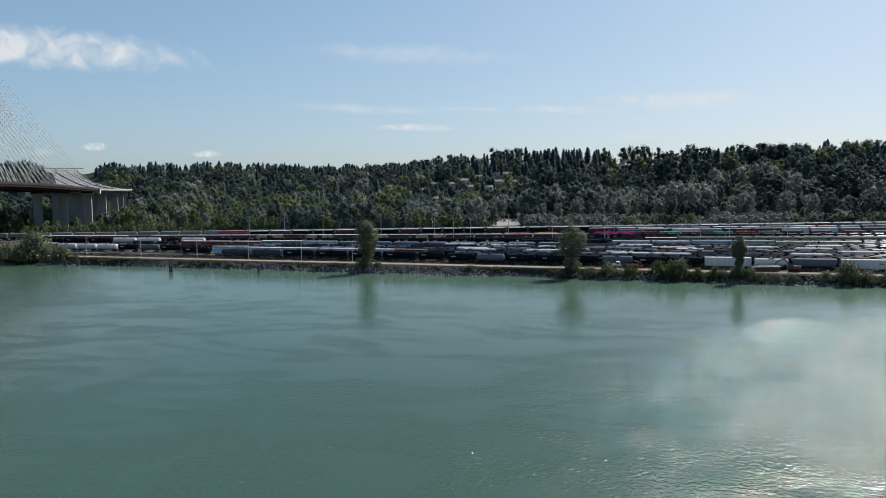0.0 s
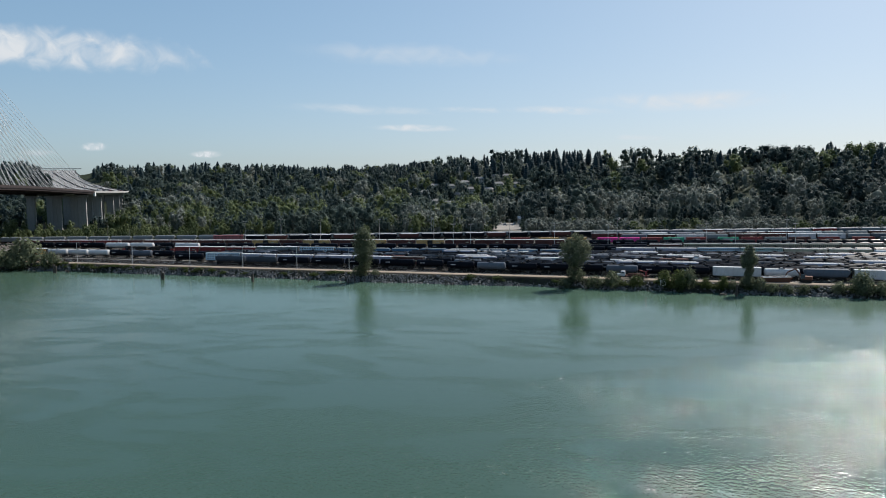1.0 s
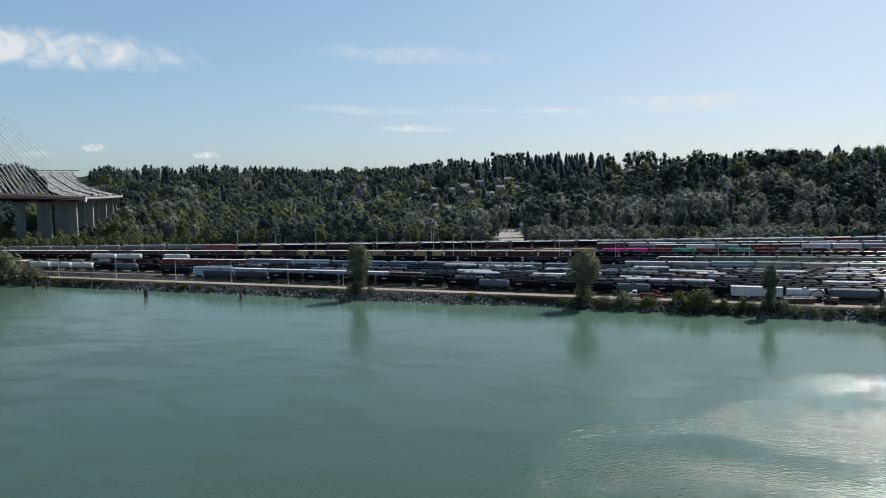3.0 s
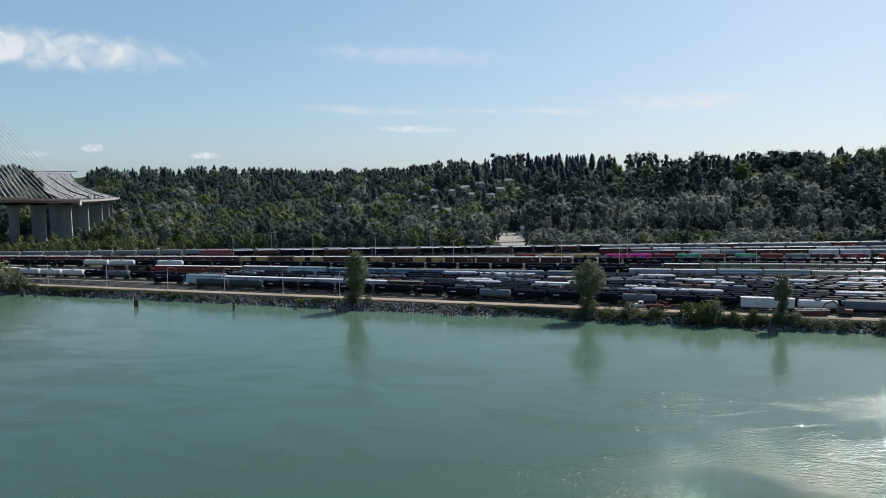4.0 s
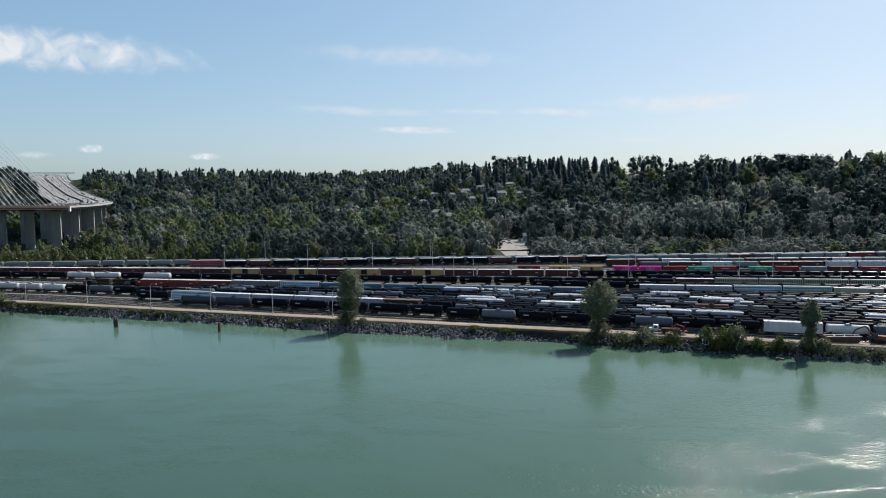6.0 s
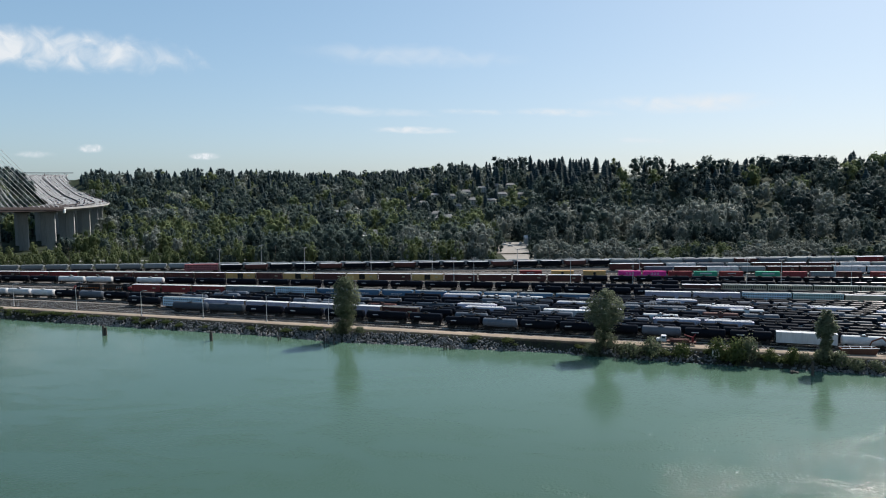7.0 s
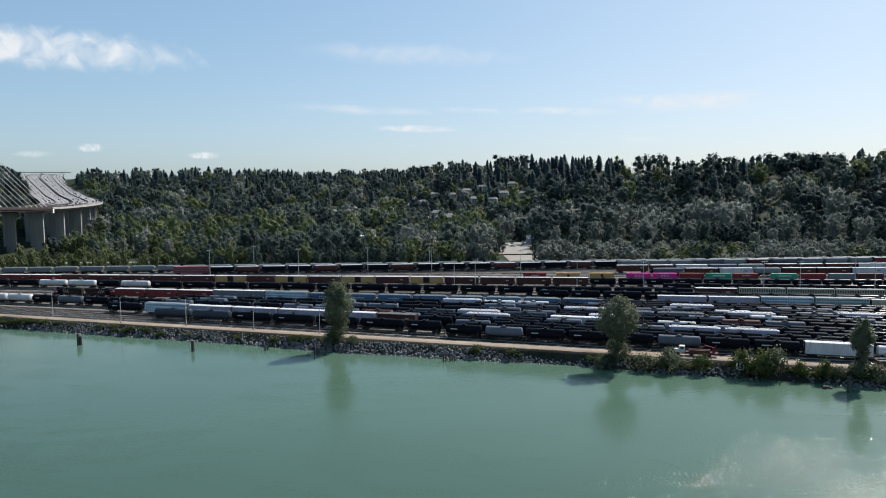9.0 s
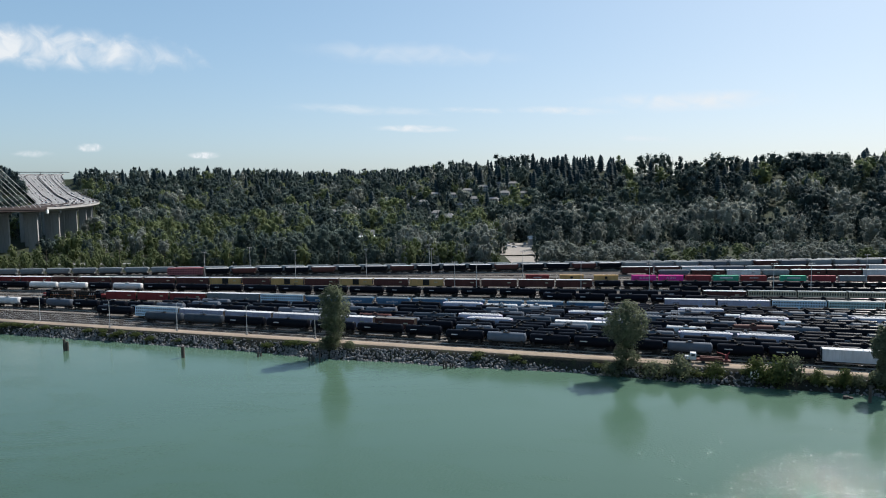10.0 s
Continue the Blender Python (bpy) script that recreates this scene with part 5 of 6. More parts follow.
    rod(bm, (foot.x, foot.y, -3), (foot.x, foot.y, 60), 5.0, 8, 4.0)
    rod(bm, (foot.x, foot.y, 60), (foot.x, foot.y, 150), 4.0, 8, 2.6)
    part("tower", bm, M["concrete"], bridge)
    for off in (1.0, 30.6, 35.4, 65.0):
        for sign in (-1, 1):
            for k in range(15):
                dist = sign * (16 + 11.8 * k)
                j = float(np.interp(s0 - 190 + dist, s, np.arange(END)))
                j0 = int(j)
                p = edge_point(j0, off).lerp(edge_point(min(j0 + 1, END - 1), off), j - j0)
                bm = bmesh.new()
                top = Vector((foot.x, foot.y, 92 + 3.8 * k))
                rod(bm, p, top, 0.15, 5)
                rod(bm, p + (top - p).normalized() * 0.3, p + (top - p).normalized() * 4.0, 0.24, 6)
                part("stay_cable", bm, M["cable"], bridge)
    return s, s0


ROAD_S, ROAD_S0 = build_bridge()


def overpass():
    ob = empty("overpass", Matrix.Identity(4), "concrete road overpass crossing the highway on the hill", "overpass")
    i = END - 4
    a, b = edge_point(i, -14, 5.5), edge_point(i, ROAD_PTS[i, 3] + 30, 5.5)
    d = b - a
    bm = bmesh.new()
    box(bm, (a + b) / 2, (d.length, 12, 2.2), math.atan2(d.y, d.x), 0.1)
    part("span", bm, M["concrete"], ob)
    for k in (0.15, 0.5, 0.85):
        p = a.lerp(b, k)
        bm = bmesh.new()
        rod(bm, (p.x, p.y, p.z - 10), (p.x, p.y, p.z - 1), 1.1, 8)
        part("column", bm, M["concrete"], ob)


overpass()

# ---- road vehicles ----


def road_car(paint, label, size=(4.6, 1.85, 1.5)):
    car = empty("car", Matrix.Identity(4), label, "car", "cars on the highway")
    l, w, h = size
    bm = bmesh.new()
    prism_x(bm, [(-w / 2, 0.3), (w / 2, 0.3), (w / 2, 0.62), (w / 2 - 0.08, 0.85), (-w / 2 + 0.08, 0.85), (-w / 2, 0.62)], -l / 2, l / 2)
    part("body", bm, M[paint], car)
    bm = bmesh.new()
    a = [bm.verts.new((x, y, 0.85)) for x, y in ((-l * 0.42, -w * 0.44), (l * 0.2, -w * 0.44), (l * 0.2, w * 0.44), (-l * 0.42, w * 0.44))]
    b = [bm.verts.new((x, y, h - 0.06)) for x, y in ((-l * 0.32, -w * 0.37), (l * 0.06, -w * 0.37), (l * 0.06, w * 0.37), (-l * 0.32, w * 0.37))]
    for i in range(4):
        bm.faces.new((a[i], a[(i + 1) % 4], b[(i + 1) % 4], b[i]))
    part("window", bm, M["glass"], car)
    bm = bmesh.new()
    box(bm, (-l * 0.13, 0, h - 0.03), (l * 0.4, w * 0.76, 0.08), 0, 0.02)
    part("roof", bm, M[paint], car)
    bm = bmesh.new()
    for x in (-l * 0.31, l * 0.31):
        rod(bm, (x, -w / 2 + 0.02, 0.32), (x, w / 2 - 0.02, 0.32), 0.32, 8)
    part("wheels", bm, M["tyre"], car)
    return car


def place_cars():
    rng = random.Random(5)
    kinds = [("white", "white car"), ("black", "black car"), ("steel", "grey car"), ("red", "red car"), ("blue", "blue car")]
    first = {}
    for k in range(180):
        i = rng.randrange(JOINT - 6, END - 4)
        lane = rng.choice([1, 2, 3, 5, 6, 7, 9, 10, 11, 13, 14, 15]) - 0.5
        off = lane / 16 * ROAD_PTS[i, 3]
        p = edge_point(i, off, 0.03)
        rise = math.atan2(ROAD_PTS[min(i + 1, END - 1), 2] - ROAD_PTS[i, 2], 14.0)
        m = Matrix.Translation(p) @ Matrix.Rotation(math.atan2(ROAD_WAY[i, 1], ROAD_WAY[i, 0]), 4, "Z") @ Matrix.Rotation(-rise, 4, "Y")
        c = rng.choice(kinds)
        if c[0] not in first:
            first[c[0]] = road_car(c[0], c[1] + " on the highway deck")
            first[c[0]].matrix_basis = m
        else:
            copy_thing(first[c[0]], m)


place_cars()

# ---- houses and the lot ----


def house(x, y, w, style):
    z = float(land(np.array([x]), np.array([y]))[0])
    d, h = w * 0.7, 5.6 + style * 2.4
    ob = empty("house", pose(x, y, z - 0.4, 0, 0, (x * 7) % 30 - 15), ("tall pale apartment house" if style else "pale two-storey house") + " with a grey roof among trees", "house", "houses on the hillside")
    bm = bmesh.new()
    box(bm, (0, 0, h / 2), (w, d, h))
    part("wall", bm, M["siding"], ob)
    bm = bmesh.new()
    e = 0.6
    a = [bm.verts.new(p) for p in ((-w / 2 - e, -d / 2 - e, h), (w / 2 + e, -d / 2 - e, h), (w / 2 + e, d / 2 + e, h), (-w / 2 - e, d / 2 + e, h))]
    r = [bm.verts.new(p) for p in ((-w / 2 + d * 0.25, 0, h + d * 0.3), (w / 2 - d * 0.25, 0, h + d * 0.3))]
    for q in ((a[0], a[1], r[1], r[0]), (a[2], a[3], r[0], r[1]), (a[1], a[2], r[1]), (a[3], a[0], r[0]), (a[3], a[2], a[1], a[0])):
        bm.faces.new(q)
    part("roof", bm, M["shingle"], ob)
    for storey in range(2 + style):
        for k in range(4):
            bm = bmesh.new()
            box(bm, (-w / 2 + w * (k + 0.5) / 4, -d / 2, 1.7 + storey * 2.6), (w / 8, 0.12, 1.3))
            part("window", bm, M["glass"], ob)


for row in HOUSES:
    house(*row)


def lot():
    x, y, w, d = LOT
    me = raw_mesh("paved_lot", [(x - w / 2 - 4, y - d / 2 - 50, 4.2), (x + w / 2 - 6, y - d / 2 - 50, 4.2), (x + w / 2 + 8, y + d / 2, 4.2), (x - w / 2 + 6, y + d / 2, 4.2)], [(0, 1, 2, 3)], M["lot"])
    tagged(new("pavement_lot", me), "pale gravel lot between the trees", "lot", kind="structure")
    me = raw_mesh("paved_lot", [(x - 15, y - 136, 3.72), (x + 10, y - 136, 3.72), (x + 8, y - 84, 3.72), (x - 16, y - 84, 3.72)], [(0, 1, 2, 3)], M["lot"])
    tagged(new("pavement_lot", me), "pale concrete apron behind the rail yard", "lot", kind="structure")
    shed = empty("warehouse_shed", pose(x + 24, y + 14, 4.2), "low warehouse with a grey metal roof beside the lot", "shed")
    bm = bmesh.new()
    box(bm, (0, 0, 2.5), (24, 16, 5.0))
    part("wall", bm, M["siding"], shed)
    bm = bmesh.new()
    prism_x(bm, [(-8.6, 5.0), (8.6, 5.0), (0, 7.2)], -12.5, 12.5)
    part("roof", bm, M["roof"], shed)
    bm = bmesh.new()
    for k in range(3):
        box(bm, (-7 + 7 * k, -8.02, 1.9), (4.0, 0.12, 3.6))
    part("door", bm, M["steel"], shed)
    rng = random.Random(2)
    first = None
    for k in range(9):
        m = pose(x + rng.uniform(-12, 12), y - 24 + 6.0 * k, 4.23, 0, 0, rng.choice((0, 90)) + rng.uniform(-8, 8))
        if first is None:
            first = road_car("white", "white car parked on the lot")
            first.matrix_basis = m
        else:
            copy_thing(first, m)
    # white arched shelter on the flat
    p = (-72.0, 430.0)
    z = float(land(np.array([p[0]]), np.array([p[1]]))[0])
    ob = empty("arched_shelter", pose(p[0], p[1], z, 0, 0, 12), "white arched fabric shelter among trees", "shelter")
    bm = bmesh.new()
    prism_x(bm, [(6 * math.cos(math.pi * k / 10), 7.5 * math.sin(math.pi * k / 10)) for k in range(11)], -9, 9)
    part("cover", bm, M["white_paint"], ob)


lot()


def back_road(points, label, wall=None):
    bm = bmesh.new()
    ribbon(bm, [[(x, y - 3.8, YARD_Z + 0.25), (x, y + 3.8, YARD_Z + 0.25)] for x, y in points])
    tagged(new("road", mesh_of(bm, "road", M["asphalt"])), label, "road", kind="structure")
    if wall:
        bm = bmesh.new()
        closed_ribbon(bm, [[(x, y + 6.0, YARD_Z - 0.3), (x, y + 6.5, YARD_Z - 0.3), (x, y + 6.5, YARD_Z + 2.6), (x, y + 6.0, YARD_Z + 2.6)] for x, y in points])
        tagged(new("wall_noise_barrier", mesh_of(bm, "wall_noise_barrier", M["girder"])), "long dark grey concrete noise wall beside the back road", "wall", kind="structure")


back_road([(230 + 30 * k, 262) for k in range(9)], "grey asphalt road behind the rail yard", True)
back_road([(-340 + 30 * k, 275) for k in range(8)], "grey asphalt road under the bridge approach")
for x, y, size in ((232, 260.5, (11, 2.5, 3.8)), (262, 263, (4.8, 1.9, 1.6)), (300, 260.5, (4.6, 1.9, 1.5)), (282, 263.5, (6.5, 2.2, 2.6))):
    road_car("white", "white vehicle on the back road", size).matrix_basis = pose(x, y, YARD_Z + 0.27)

# ---- poles, piles, machines ----


def lamp_post(p, height=10.0, arm=1.8):
    ob = empty("street_lamp", Matrix.Translation(p), "tall grey lamp post beside the tracks", "lamp post", "lamp posts along the shore road")
    bm = bmesh.new()
    rod(bm, (0, 0, -0.2), (0, 0, height), 0.15, 7, 0.09)
    part("pole", bm, M["pole"], ob)
    bm = bmesh.new()
    rod(bm, (0, 0, height - 0.1), (arm * 0.5, 0, height + 0.45), 0.07, 5)
    rod(bm, (arm * 0.5, 0, height + 0.45), (arm, 0, height + 0.5), 0.06, 5)
    part("arm", bm, M["pole"], ob)
    bm = bmesh.new()
    box(bm, (arm + 0.35, 0, height + 0.45), (0.9, 0.34, 0.16), 0, 0.04)
    part("lamp_head", bm, M["pole"], ob)
    bm = bmesh.new()
    box(bm, (0, 0, 0.25), (0.6, 0.6, 0.6), 0, 0.04)
    part("base_block", bm, M["concrete"], ob)
    return ob


LAMP = lamp_post((-159.4, 63.8, YARD_Z))
for x, y in ((-125.3, 49.5), (-97.7, 42.5), (-70.3, 34.5), (-45.0, 26.5), (-193.5, 75.5), (-228.0, 86.0)):
    copy_thing(LAMP, pose(x, y, YARD_Z))


def mast(p, height):
    ob = empty("light_mast", Matrix.Translation(p), "tall steel yard light mast with lamp bar", "light mast", "yard light masts")
    bm = bmesh.new()
    rod(bm, (0, 0, -0.2), (0, 0, height), 0.2, 7, 0.11)
    part("pole", bm, M["pole"], ob)
    bm = bmesh.new()
    rod(bm, (-1.3, 0, height), (1.3, 0, height), 0.08, 5)
    part("crossbar", bm, M["pole"], ob)
    for x in (-1.1, 0.0, 1.1):
        bm = bmesh.new()
        box(bm, (x, -0.15, height + 0.25), (0.5, 0.35, 0.4), 0, 0.04)
        part("floodlight", bm, M["pole"], ob)
    return ob


MAST = mast((-87.8, 195.6, YARD_Z), 15.0)
for x, y in ((2.8, 125.5), (13.0, 125.0), (40.0, 174.5), (61.6, 121.0), (89.9, 108.5), (144.0, 105.5), (159.8, 104.0), (-47.7, 200.0), (-137.9, 190.0), (-10, 200), (110, 172), (205, 140), (190, 98), (-12, 225), (-120, 218)):
    copy_thing(MAST, pose(x, y, YARD_Z))


def utility_pole(p):
    ob = empty("utility_pole", Matrix.Translation(p), "brown timber utility pole behind the yard", "utility pole", "utility poles behind the yard")
    bm = bmesh.new()
    rod(bm, (0, 0, -0.3), (0, 0, 13.5), 0.19, 7, 0.13)
    part("pole", bm, M["bark"], ob)
    bm = bmesh.new()
    box(bm, (0, 0, 12.6), (2.6, 0.14, 0.16))
    part("crossarm", bm, M["bark"], ob)
    return ob


UPOLE = utility_pole((-300, 236, YARD_Z))
for k in range(1, 15):
    copy_thing(UPOLE, pose(-300 + 46 * k, 236 + min(k, 8) * 0.8, YARD_Z))


def timber_pile(p, h, r, n=1, lean=0):
    ob = empty("mooring_pile", Matrix.Translation((p[0], p[1], 0)), "dark weathered timber pile standing in the river" if n == 1 else "cluster of dark timber piles standing in the river", "pile", "timber piles in the river")
    for k in range(n):
        bm = bmesh.new()
        dx, dy = (0, 0) if n == 1 else (0.75 * (k - (n - 1) / 2), 0.4 * (k % 2))
        hh = h * (1 - 0.22 * ((k * 7) % 3))
        rod(bm, (dx, dy, -3), (dx + lean * hh, dy, hh), r, 9, r * 0.85)
        part("post", bm, M["timber"], ob)
    return ob


timber_pile((-1.2, -0.6), 2.4, 0.28, 2)
timber_pile((1.2, -0.2), 1.5, 0.3, 3)
timber_pile((-86.0, 16.3), 3.6, 0.62)
timber_pile((-130.0, 27.2), 4.0, 0.5, 2)
timber_pile((-196.0, 58.0), 4.4, 0.55, 2)
timber_pile((-189.5, 57.5), 1.6, 0.4, 2)
timber_pile((104.0, -36.9), 4.2, 0.42)
timber_pile((-61.4, 16.8), 1.4, 0.35, 2)
timber_pile((-43.2, 10.6), 2.4, 0.3, 3)
timber_pile((-40.4, 9.0), 3.4, 0.26)
timber_pile((100.5, -33.5), 0.7, 0.6, 3)


def crane_truck():
    ob = empty("flatbed_truck", pose(73.1, -10.7, YARD_Z + 0.12, 0, 0, math.degrees(BANK) + 180), "white-cabbed dark red service truck parked on the dirt road", "truck")
    bm = bmesh.new()
    box(bm, (3.7, 0, 1.9), (1.7, 2.3, 1.9), 0, 0.15)
    box(bm, (5.2, 0, 1.35), (1.5, 1.9, 1.0), 0, 0.15)
    part("cab", bm, M["white"], ob)
    bm = bmesh.new()
    box(bm, (4.5, 0, 2.3), (0.16, 1.9, 0.7))
    for y in (-1.16, 1.16):
        box(bm, (3.7, y, 2.3), (1.0, 0.04, 0.65))
    part("window", bm, M["glass"], ob)
    bm = bmesh.new()
    box(bm, (-1.8, 0, 1.05), (9.0, 2.3, 0.35), 0, 0.04)
    box(bm, (-1.2, 0.8, 1.5), (6.0, 0.6, 0.7))
    box(bm, (-1.2, -0.8, 1.5), (6.0, 0.6, 0.7))
    part("bed", bm, M["brown"], ob)
    bm = bmesh.new()
    box(bm, (-5.2, 0, 1.9), (0.7, 0.8, 1.6))
    rod(bm, (-5.2, 0, 2.6), (-2.6, 0.4, 3.4), 0.16, 6)
    rod(bm, (-5.2, 0, 2.6), (-6.0, 0, 3.5), 0.13, 6)
    part("crane", bm, M["darkred"], ob)
    for x in (4.9, -2.6, -3.9, 1.0):
        for y in (-0.95, 0.95):
            bm = bmesh.new()
            rod(bm, (x, y - 0.17, 0.52), (x, y + 0.17, 0.52), 0.52, 12)
            part("wheel", bm, M["tyre"], ob)


crane_truck()


def marker_board():
    p = shore(81.5 / EX.x, 1.4)
    ob = empty("marker_board", pose(p.x, p.y, 0.6, 0, 0, -6), "white square marker board with dark bars on the bank", "sign")
    bm = bmesh.new()
    for x in (-0.7, 0.7):
        rod(bm, (x, 0.1, -0.8), (x, 0.1, 3.6), 0.09, 6)
    part("post", bm, M["timber"], ob)
    bm = bmesh.new()
    box(bm, (0, 0, 2.7), (2.2, 0.08, 2.4), 0, 0.02)
    part("board", bm, M["white_paint"], ob)
    for x, z, sx, sz in ((-0.45, 3.0, 0.4, 1.0), (0.4, 2.5, 0.5, 1.2), (0.0, 1.9, 1.2, 0.3)):
        bm = bmesh.new()
        box(bm, (x, -0.06, z), (sx, 0.03, sz))
        part("dark_bar", bm, M["under"], ob)


marker_board()


def excavator():
    ob = empty("excavator", pose(133.5, -27.5, YARD_Z + 0.12, 0, 0, 150), "rusty orange tracked excavator on the bank", "excavator")
    for y in (-1.25, 1.25):
        bm = bmesh.new()
        prism_x(bm, [(y - 0.3, 0.0), (y + 0.3, 0.0), (y + 0.3, 0.85), (y - 0.3, 0.85)], -2.0, 2.0)
        part("crawler", bm, M["under"], ob)
    bm = bmesh.new()
    box(bm, (-0.6, 0, 1.7), (3.4, 2.6, 1.3), 0, 0.15)
    part("engine_house", bm, M["rust"], ob)
    bm = bmesh.new()
    box(bm, (0.9, 0.8, 2.3), (1.5, 1.1, 1.7), 0, 0.1)
    part("cab", bm, M["glass"], ob)
    bm = bmesh.new()
    rod(bm, (0.9, -0.3, 1.7), (3.6, -0.3, 4.9), 0.28, 6)
    rod(bm, (3.6, -0.3, 4.9), (6.2, -0.3, 3.6), 0.24, 6)
    part("boom", bm, M["rust"], ob)
    bm = bmesh.new()
    rod(bm, (6.2, -0.3, 3.7), (7.2, -0.3, 1.4), 0.2, 6)
    box(bm, (7.2, -0.3, 0.9), (1.0, 1.1, 1.1), 0, 0.1)
    part("bucket_arm", bm, M["rust"], ob)


excavator()


def scow():
    ob = empty("rusty_hull", pose(123.8, -25.2, YARD_Z + 0.1, 0, 0, -9), "rust-brown open steel hull laid up on the bank", "hull")
    bm = bmesh.new()
    a = [bm.verts.new(p) for p in ((-4.4, -1.2, 0.0), (4.2, -1.2, 0.0), (4.2, 1.2, 0.0), (-4.4, 1.2, 0.0))]
    b = [bm.verts.new(p) for p in ((-5.4, -1.6, 1.7), (5.0, -1.6, 2.0), (5.0, 1.6, 2.0), (-5.4, 1.6, 1.7))]
    c = [bm.verts.new(p) for p in ((-5.1, -1.4, 1.7), (4.8, -1.4, 2.0), (4.8, 1.4, 2.0), (-5.1, 1.4, 1.7))]
    d = [bm.verts.new(p) for p in ((-4.2, -1.0, 0.3), (4.0, -1.0, 0.3), (4.0, 1.0, 0.3), (-4.2, 1.0, 0.3))]
    bm.faces.new(a[::-1])
    bm.faces.new(d)
    for p, q in ((a, b), (b, c), (c, d)):
        for i in range(4):
            bm.faces.new((p[i], p[(i + 1) % 4], q[(i + 1) % 4], q[i]))
    bmesh.ops.recalc_face_normals(bm, faces=bm.faces[:])
    part("shell", bm, M["rust"], ob)
    bm = bmesh.new()
    for y in (-1.55, 1.55):
        rod(bm, (-5.3, y, 1.82), (5.0, y, 2.1), 0.12, 5)
    for x in (-3.0, 0.0, 3.0):
        rod(bm, (x, -1.5, 1.95), (x + 0.8, 1.5, 1.95), 0.1, 5)
    part("gunwale", bm, M["white_paint"], ob, "white rail along the rim")


scow()

# ---- clouds, far off ----


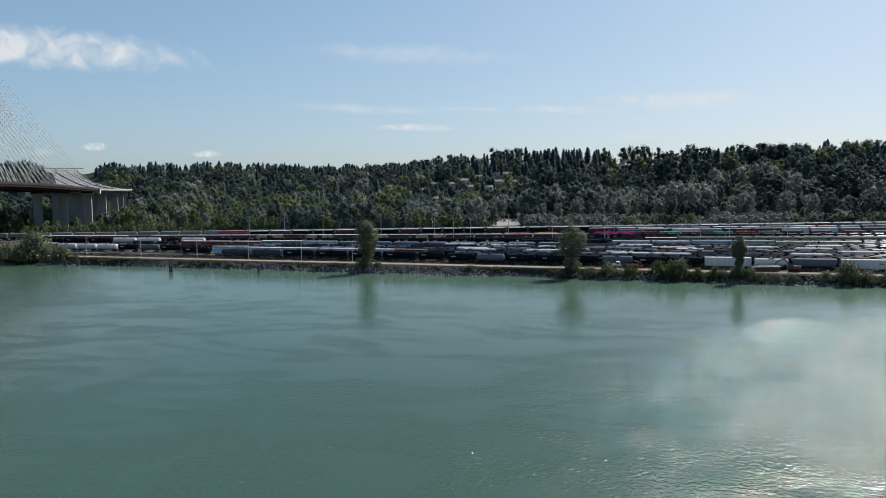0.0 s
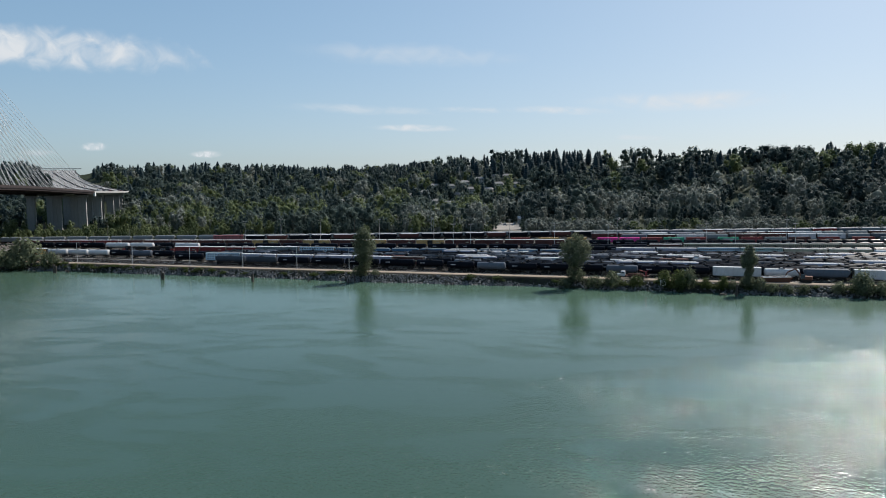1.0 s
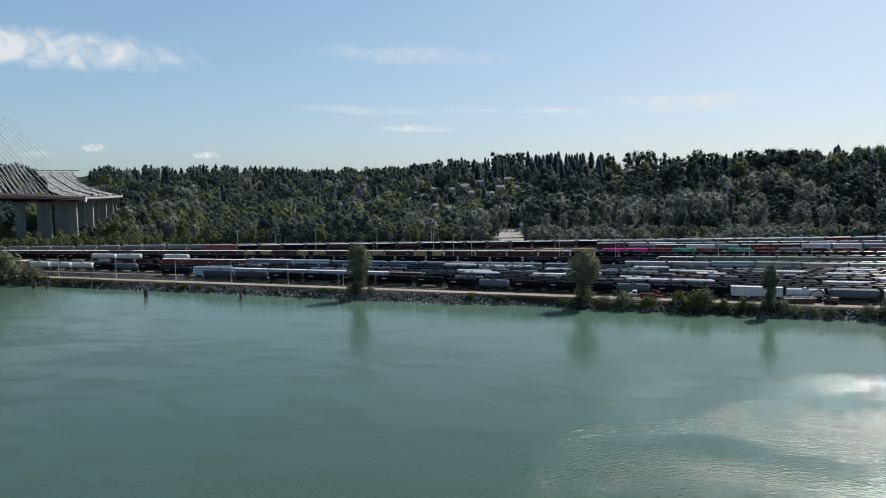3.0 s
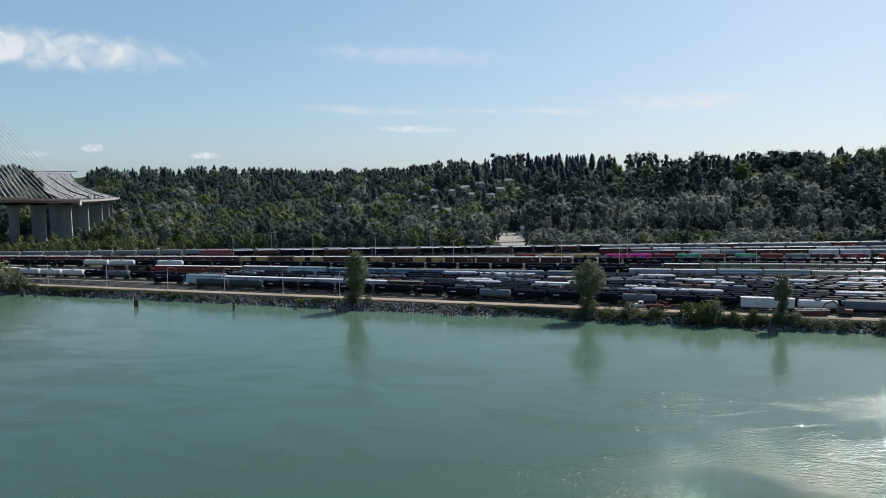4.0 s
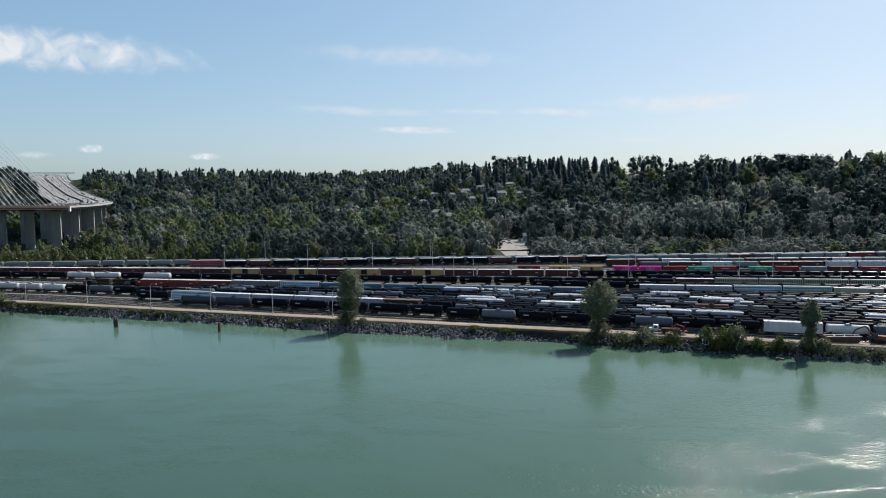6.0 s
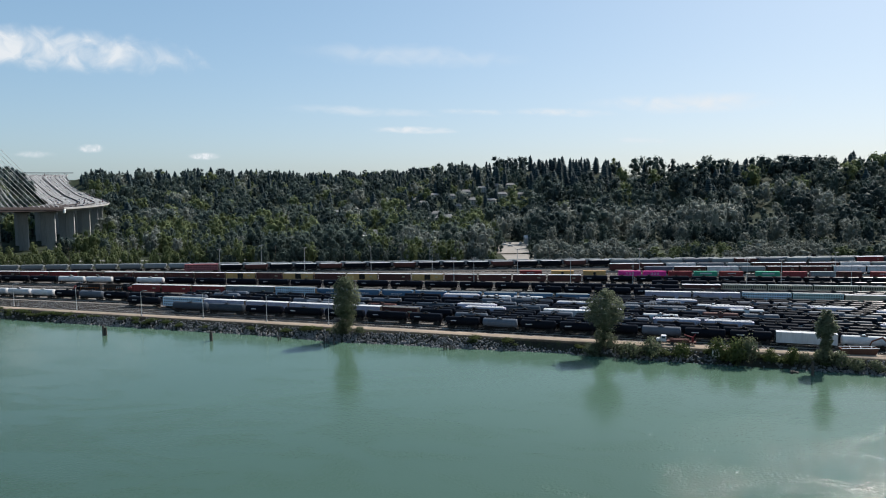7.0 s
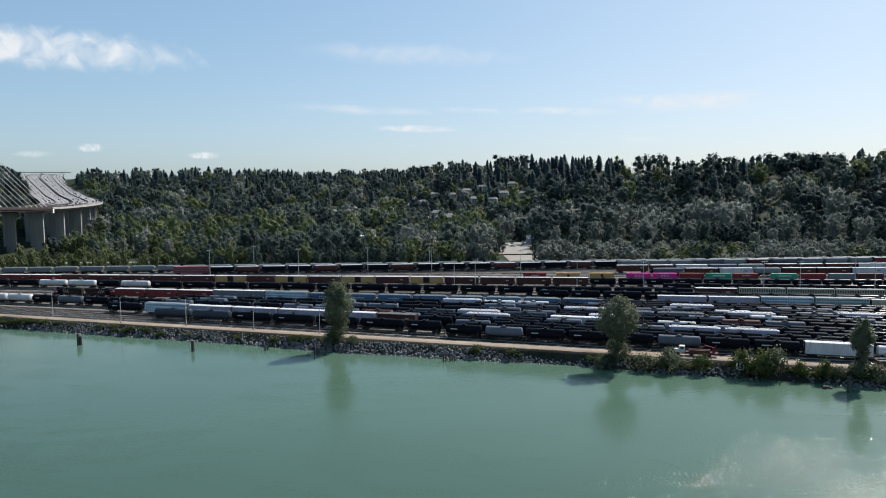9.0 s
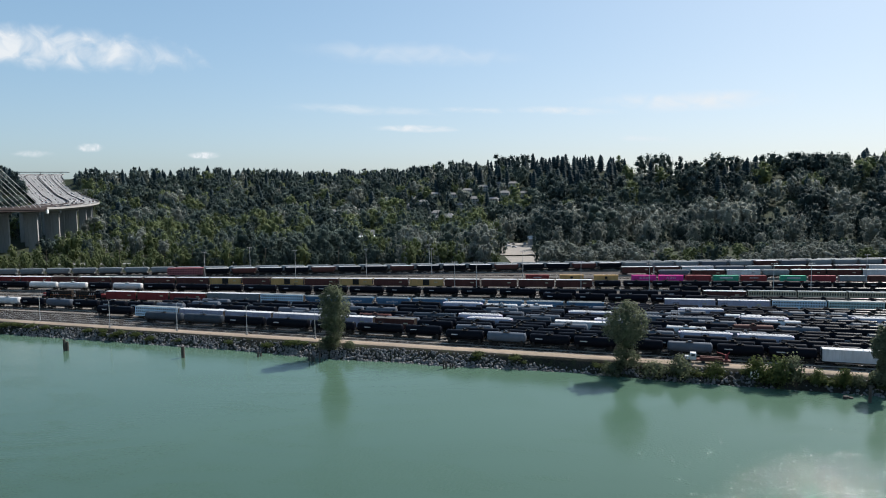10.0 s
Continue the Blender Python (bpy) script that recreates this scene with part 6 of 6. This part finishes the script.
def cloud_material(name, seed, power, wisp, soft):
    m = bpy.data.materials.new(name)
    m.use_nodes = True
    n, l = m.node_tree.nodes, m.node_tree.links
    n.remove(n["Principled BSDF"])
    tc = n.new("ShaderNodeTexCoord")
    vm = n.new("ShaderNodeVectorMath")
    vm.operation = "MULTIPLY_ADD"
    l.new(tc.outputs["Generated"], vm.inputs[0])
    vm.inputs[1].default_value, vm.inputs[2].default_value = (2, 0, 2), (-1, 0, -1)
    ln = n.new("ShaderNodeVectorMath")
    ln.operation = "LENGTH"
    l.new(vm.outputs[0], ln.inputs[0])
    mp = n.new("ShaderNodeMapping")
    mp.inputs["Scale"].default_value = wisp
    mp.inputs["Location"].default_value = (seed * 3.1, seed, seed * 1.7)
    l.new(tc.outputs["Generated"], mp.inputs[0])
    t = n.new("ShaderNodeTexNoise")
    t.inputs["Scale"].default_value, t.inputs["Detail"].default_value, t.inputs["Distortion"].default_value = 1.0, 6, 0.6
    l.new(mp.outputs[0], t.inputs["Vector"])
    fall = n.new("ShaderNodeMapRange")
    fall.interpolation_type = "SMOOTHSTEP"
    fall.inputs[1].default_value, fall.inputs[2].default_value, fall.inputs[3].default_value, fall.inputs[4].default_value = 1.0, soft, 0.0, 1.0
    ragged = n.new("ShaderNodeMath")                # the fibres fray the edge
    ragged.operation = "MULTIPLY_ADD"
    l.new(t.outputs[0], ragged.inputs[0])
    ragged.inputs[1].default_value = -0.55
    l.new(ln.outputs["Value"], ragged.inputs[2])
    shift = n.new("ShaderNodeMath")
    l.new(ragged.outputs[0], shift.inputs[0])
    shift.inputs[1].default_value = 0.26
    l.new(shift.outputs[0], fall.inputs[0])
    nr = n.new("ShaderNodeMapRange")
    nr.inputs[1].default_value, nr.inputs[2].default_value = 0.18, 0.62
    l.new(t.outputs[0], nr.inputs[0])
    mul = n.new("ShaderNodeMath")
    mul.operation = "MULTIPLY"
    l.new(fall.outputs[0], mul.inputs[0])
    l.new(nr.outputs[0], mul.inputs[1])
    mul2 = n.new("ShaderNodeMath")
    mul2.operation = "MULTIPLY"
    l.new(mul.outputs[0], mul2.inputs[0])
    mul2.inputs[1].default_value = power
    em, tr, mix = n.new("ShaderNodeEmission"), n.new("ShaderNodeBsdfTransparent"), n.new("ShaderNodeMixShader")
    em.inputs["Color"].default_value, em.inputs["Strength"].default_value = (0.90, 0.95, 1.0, 1), CLOUD_GLOW
    l.new(mul2.outputs[0], mix.inputs[0])
    l.new(tr.outputs[0], mix.inputs[1])
    l.new(em.outputs[0], mix.inputs[2])
    l.new(mix.outputs[0], n["Material Output"].inputs[0])
    return m


CLOUD_GLOW = 0.56
# centre x, height, half width, half height in metres at 4.6 km, opacity, streak scale, softness, tilt in degrees
CLOUDS = ((-2830, 1012, 1330, 165, 1.0, (17, 1, 2.6), 0.3, 5.0), (-250, 925, 860, 90, 0.35, (9, 1, 1.5), 0.1, 3.0), (-560, 565, 640, 42, 0.5, (8, 1, 1.5), 0.0, 3.0), (-210, 437, 340, 30, 0.95, (6, 1, 1.5), 0.1, 1.5),
          (1620, 600, 760, 80, 0.9, (8, 1, 1.6), 0.0, -1.0), (760, 545, 420, 36, 0.85, (8, 1, 1.5), 0.0, 1.5), (-2400, 335, 110, 34, 1.0, (5, 1, 1.5), 0.3, 0.0), (-1640, 275, 130, 28, 1.0, (6, 1, 1.5), 0.3, 0.0),
          (1300, 355, 230, 26, 0.5, (6, 1, 1.5), 0.0, 2.0), (-2790, 300, 150, 30, 0.6, (6, 1, 1.5), 0.1, 0.0), (180, 555, 300, 26, 0.5, (6, 1, 1.5), 0.0, 2.0))
for k, (cx, cz, hw, hh, power, wisp, soft, tilt) in enumerate(CLOUDS):
    me = raw_mesh("backdrop_cloud", [(-hw, 0, -hh), (hw, k + 1, -hh), (hw, k + 1, hh), (-hw, 0, hh)], [(0, 1, 2, 3)], cloud_material("cloud_vapour", k + 1.0, power, wisp, soft))
    ob = tagged(new("backdrop_cloud", me), "thin white cloud far off in the sky", "cloud", kind="structure")
    ob.matrix_basis = pose(cx, 4600, cz, 0, tilt, 0)
    ob.visible_shadow = False
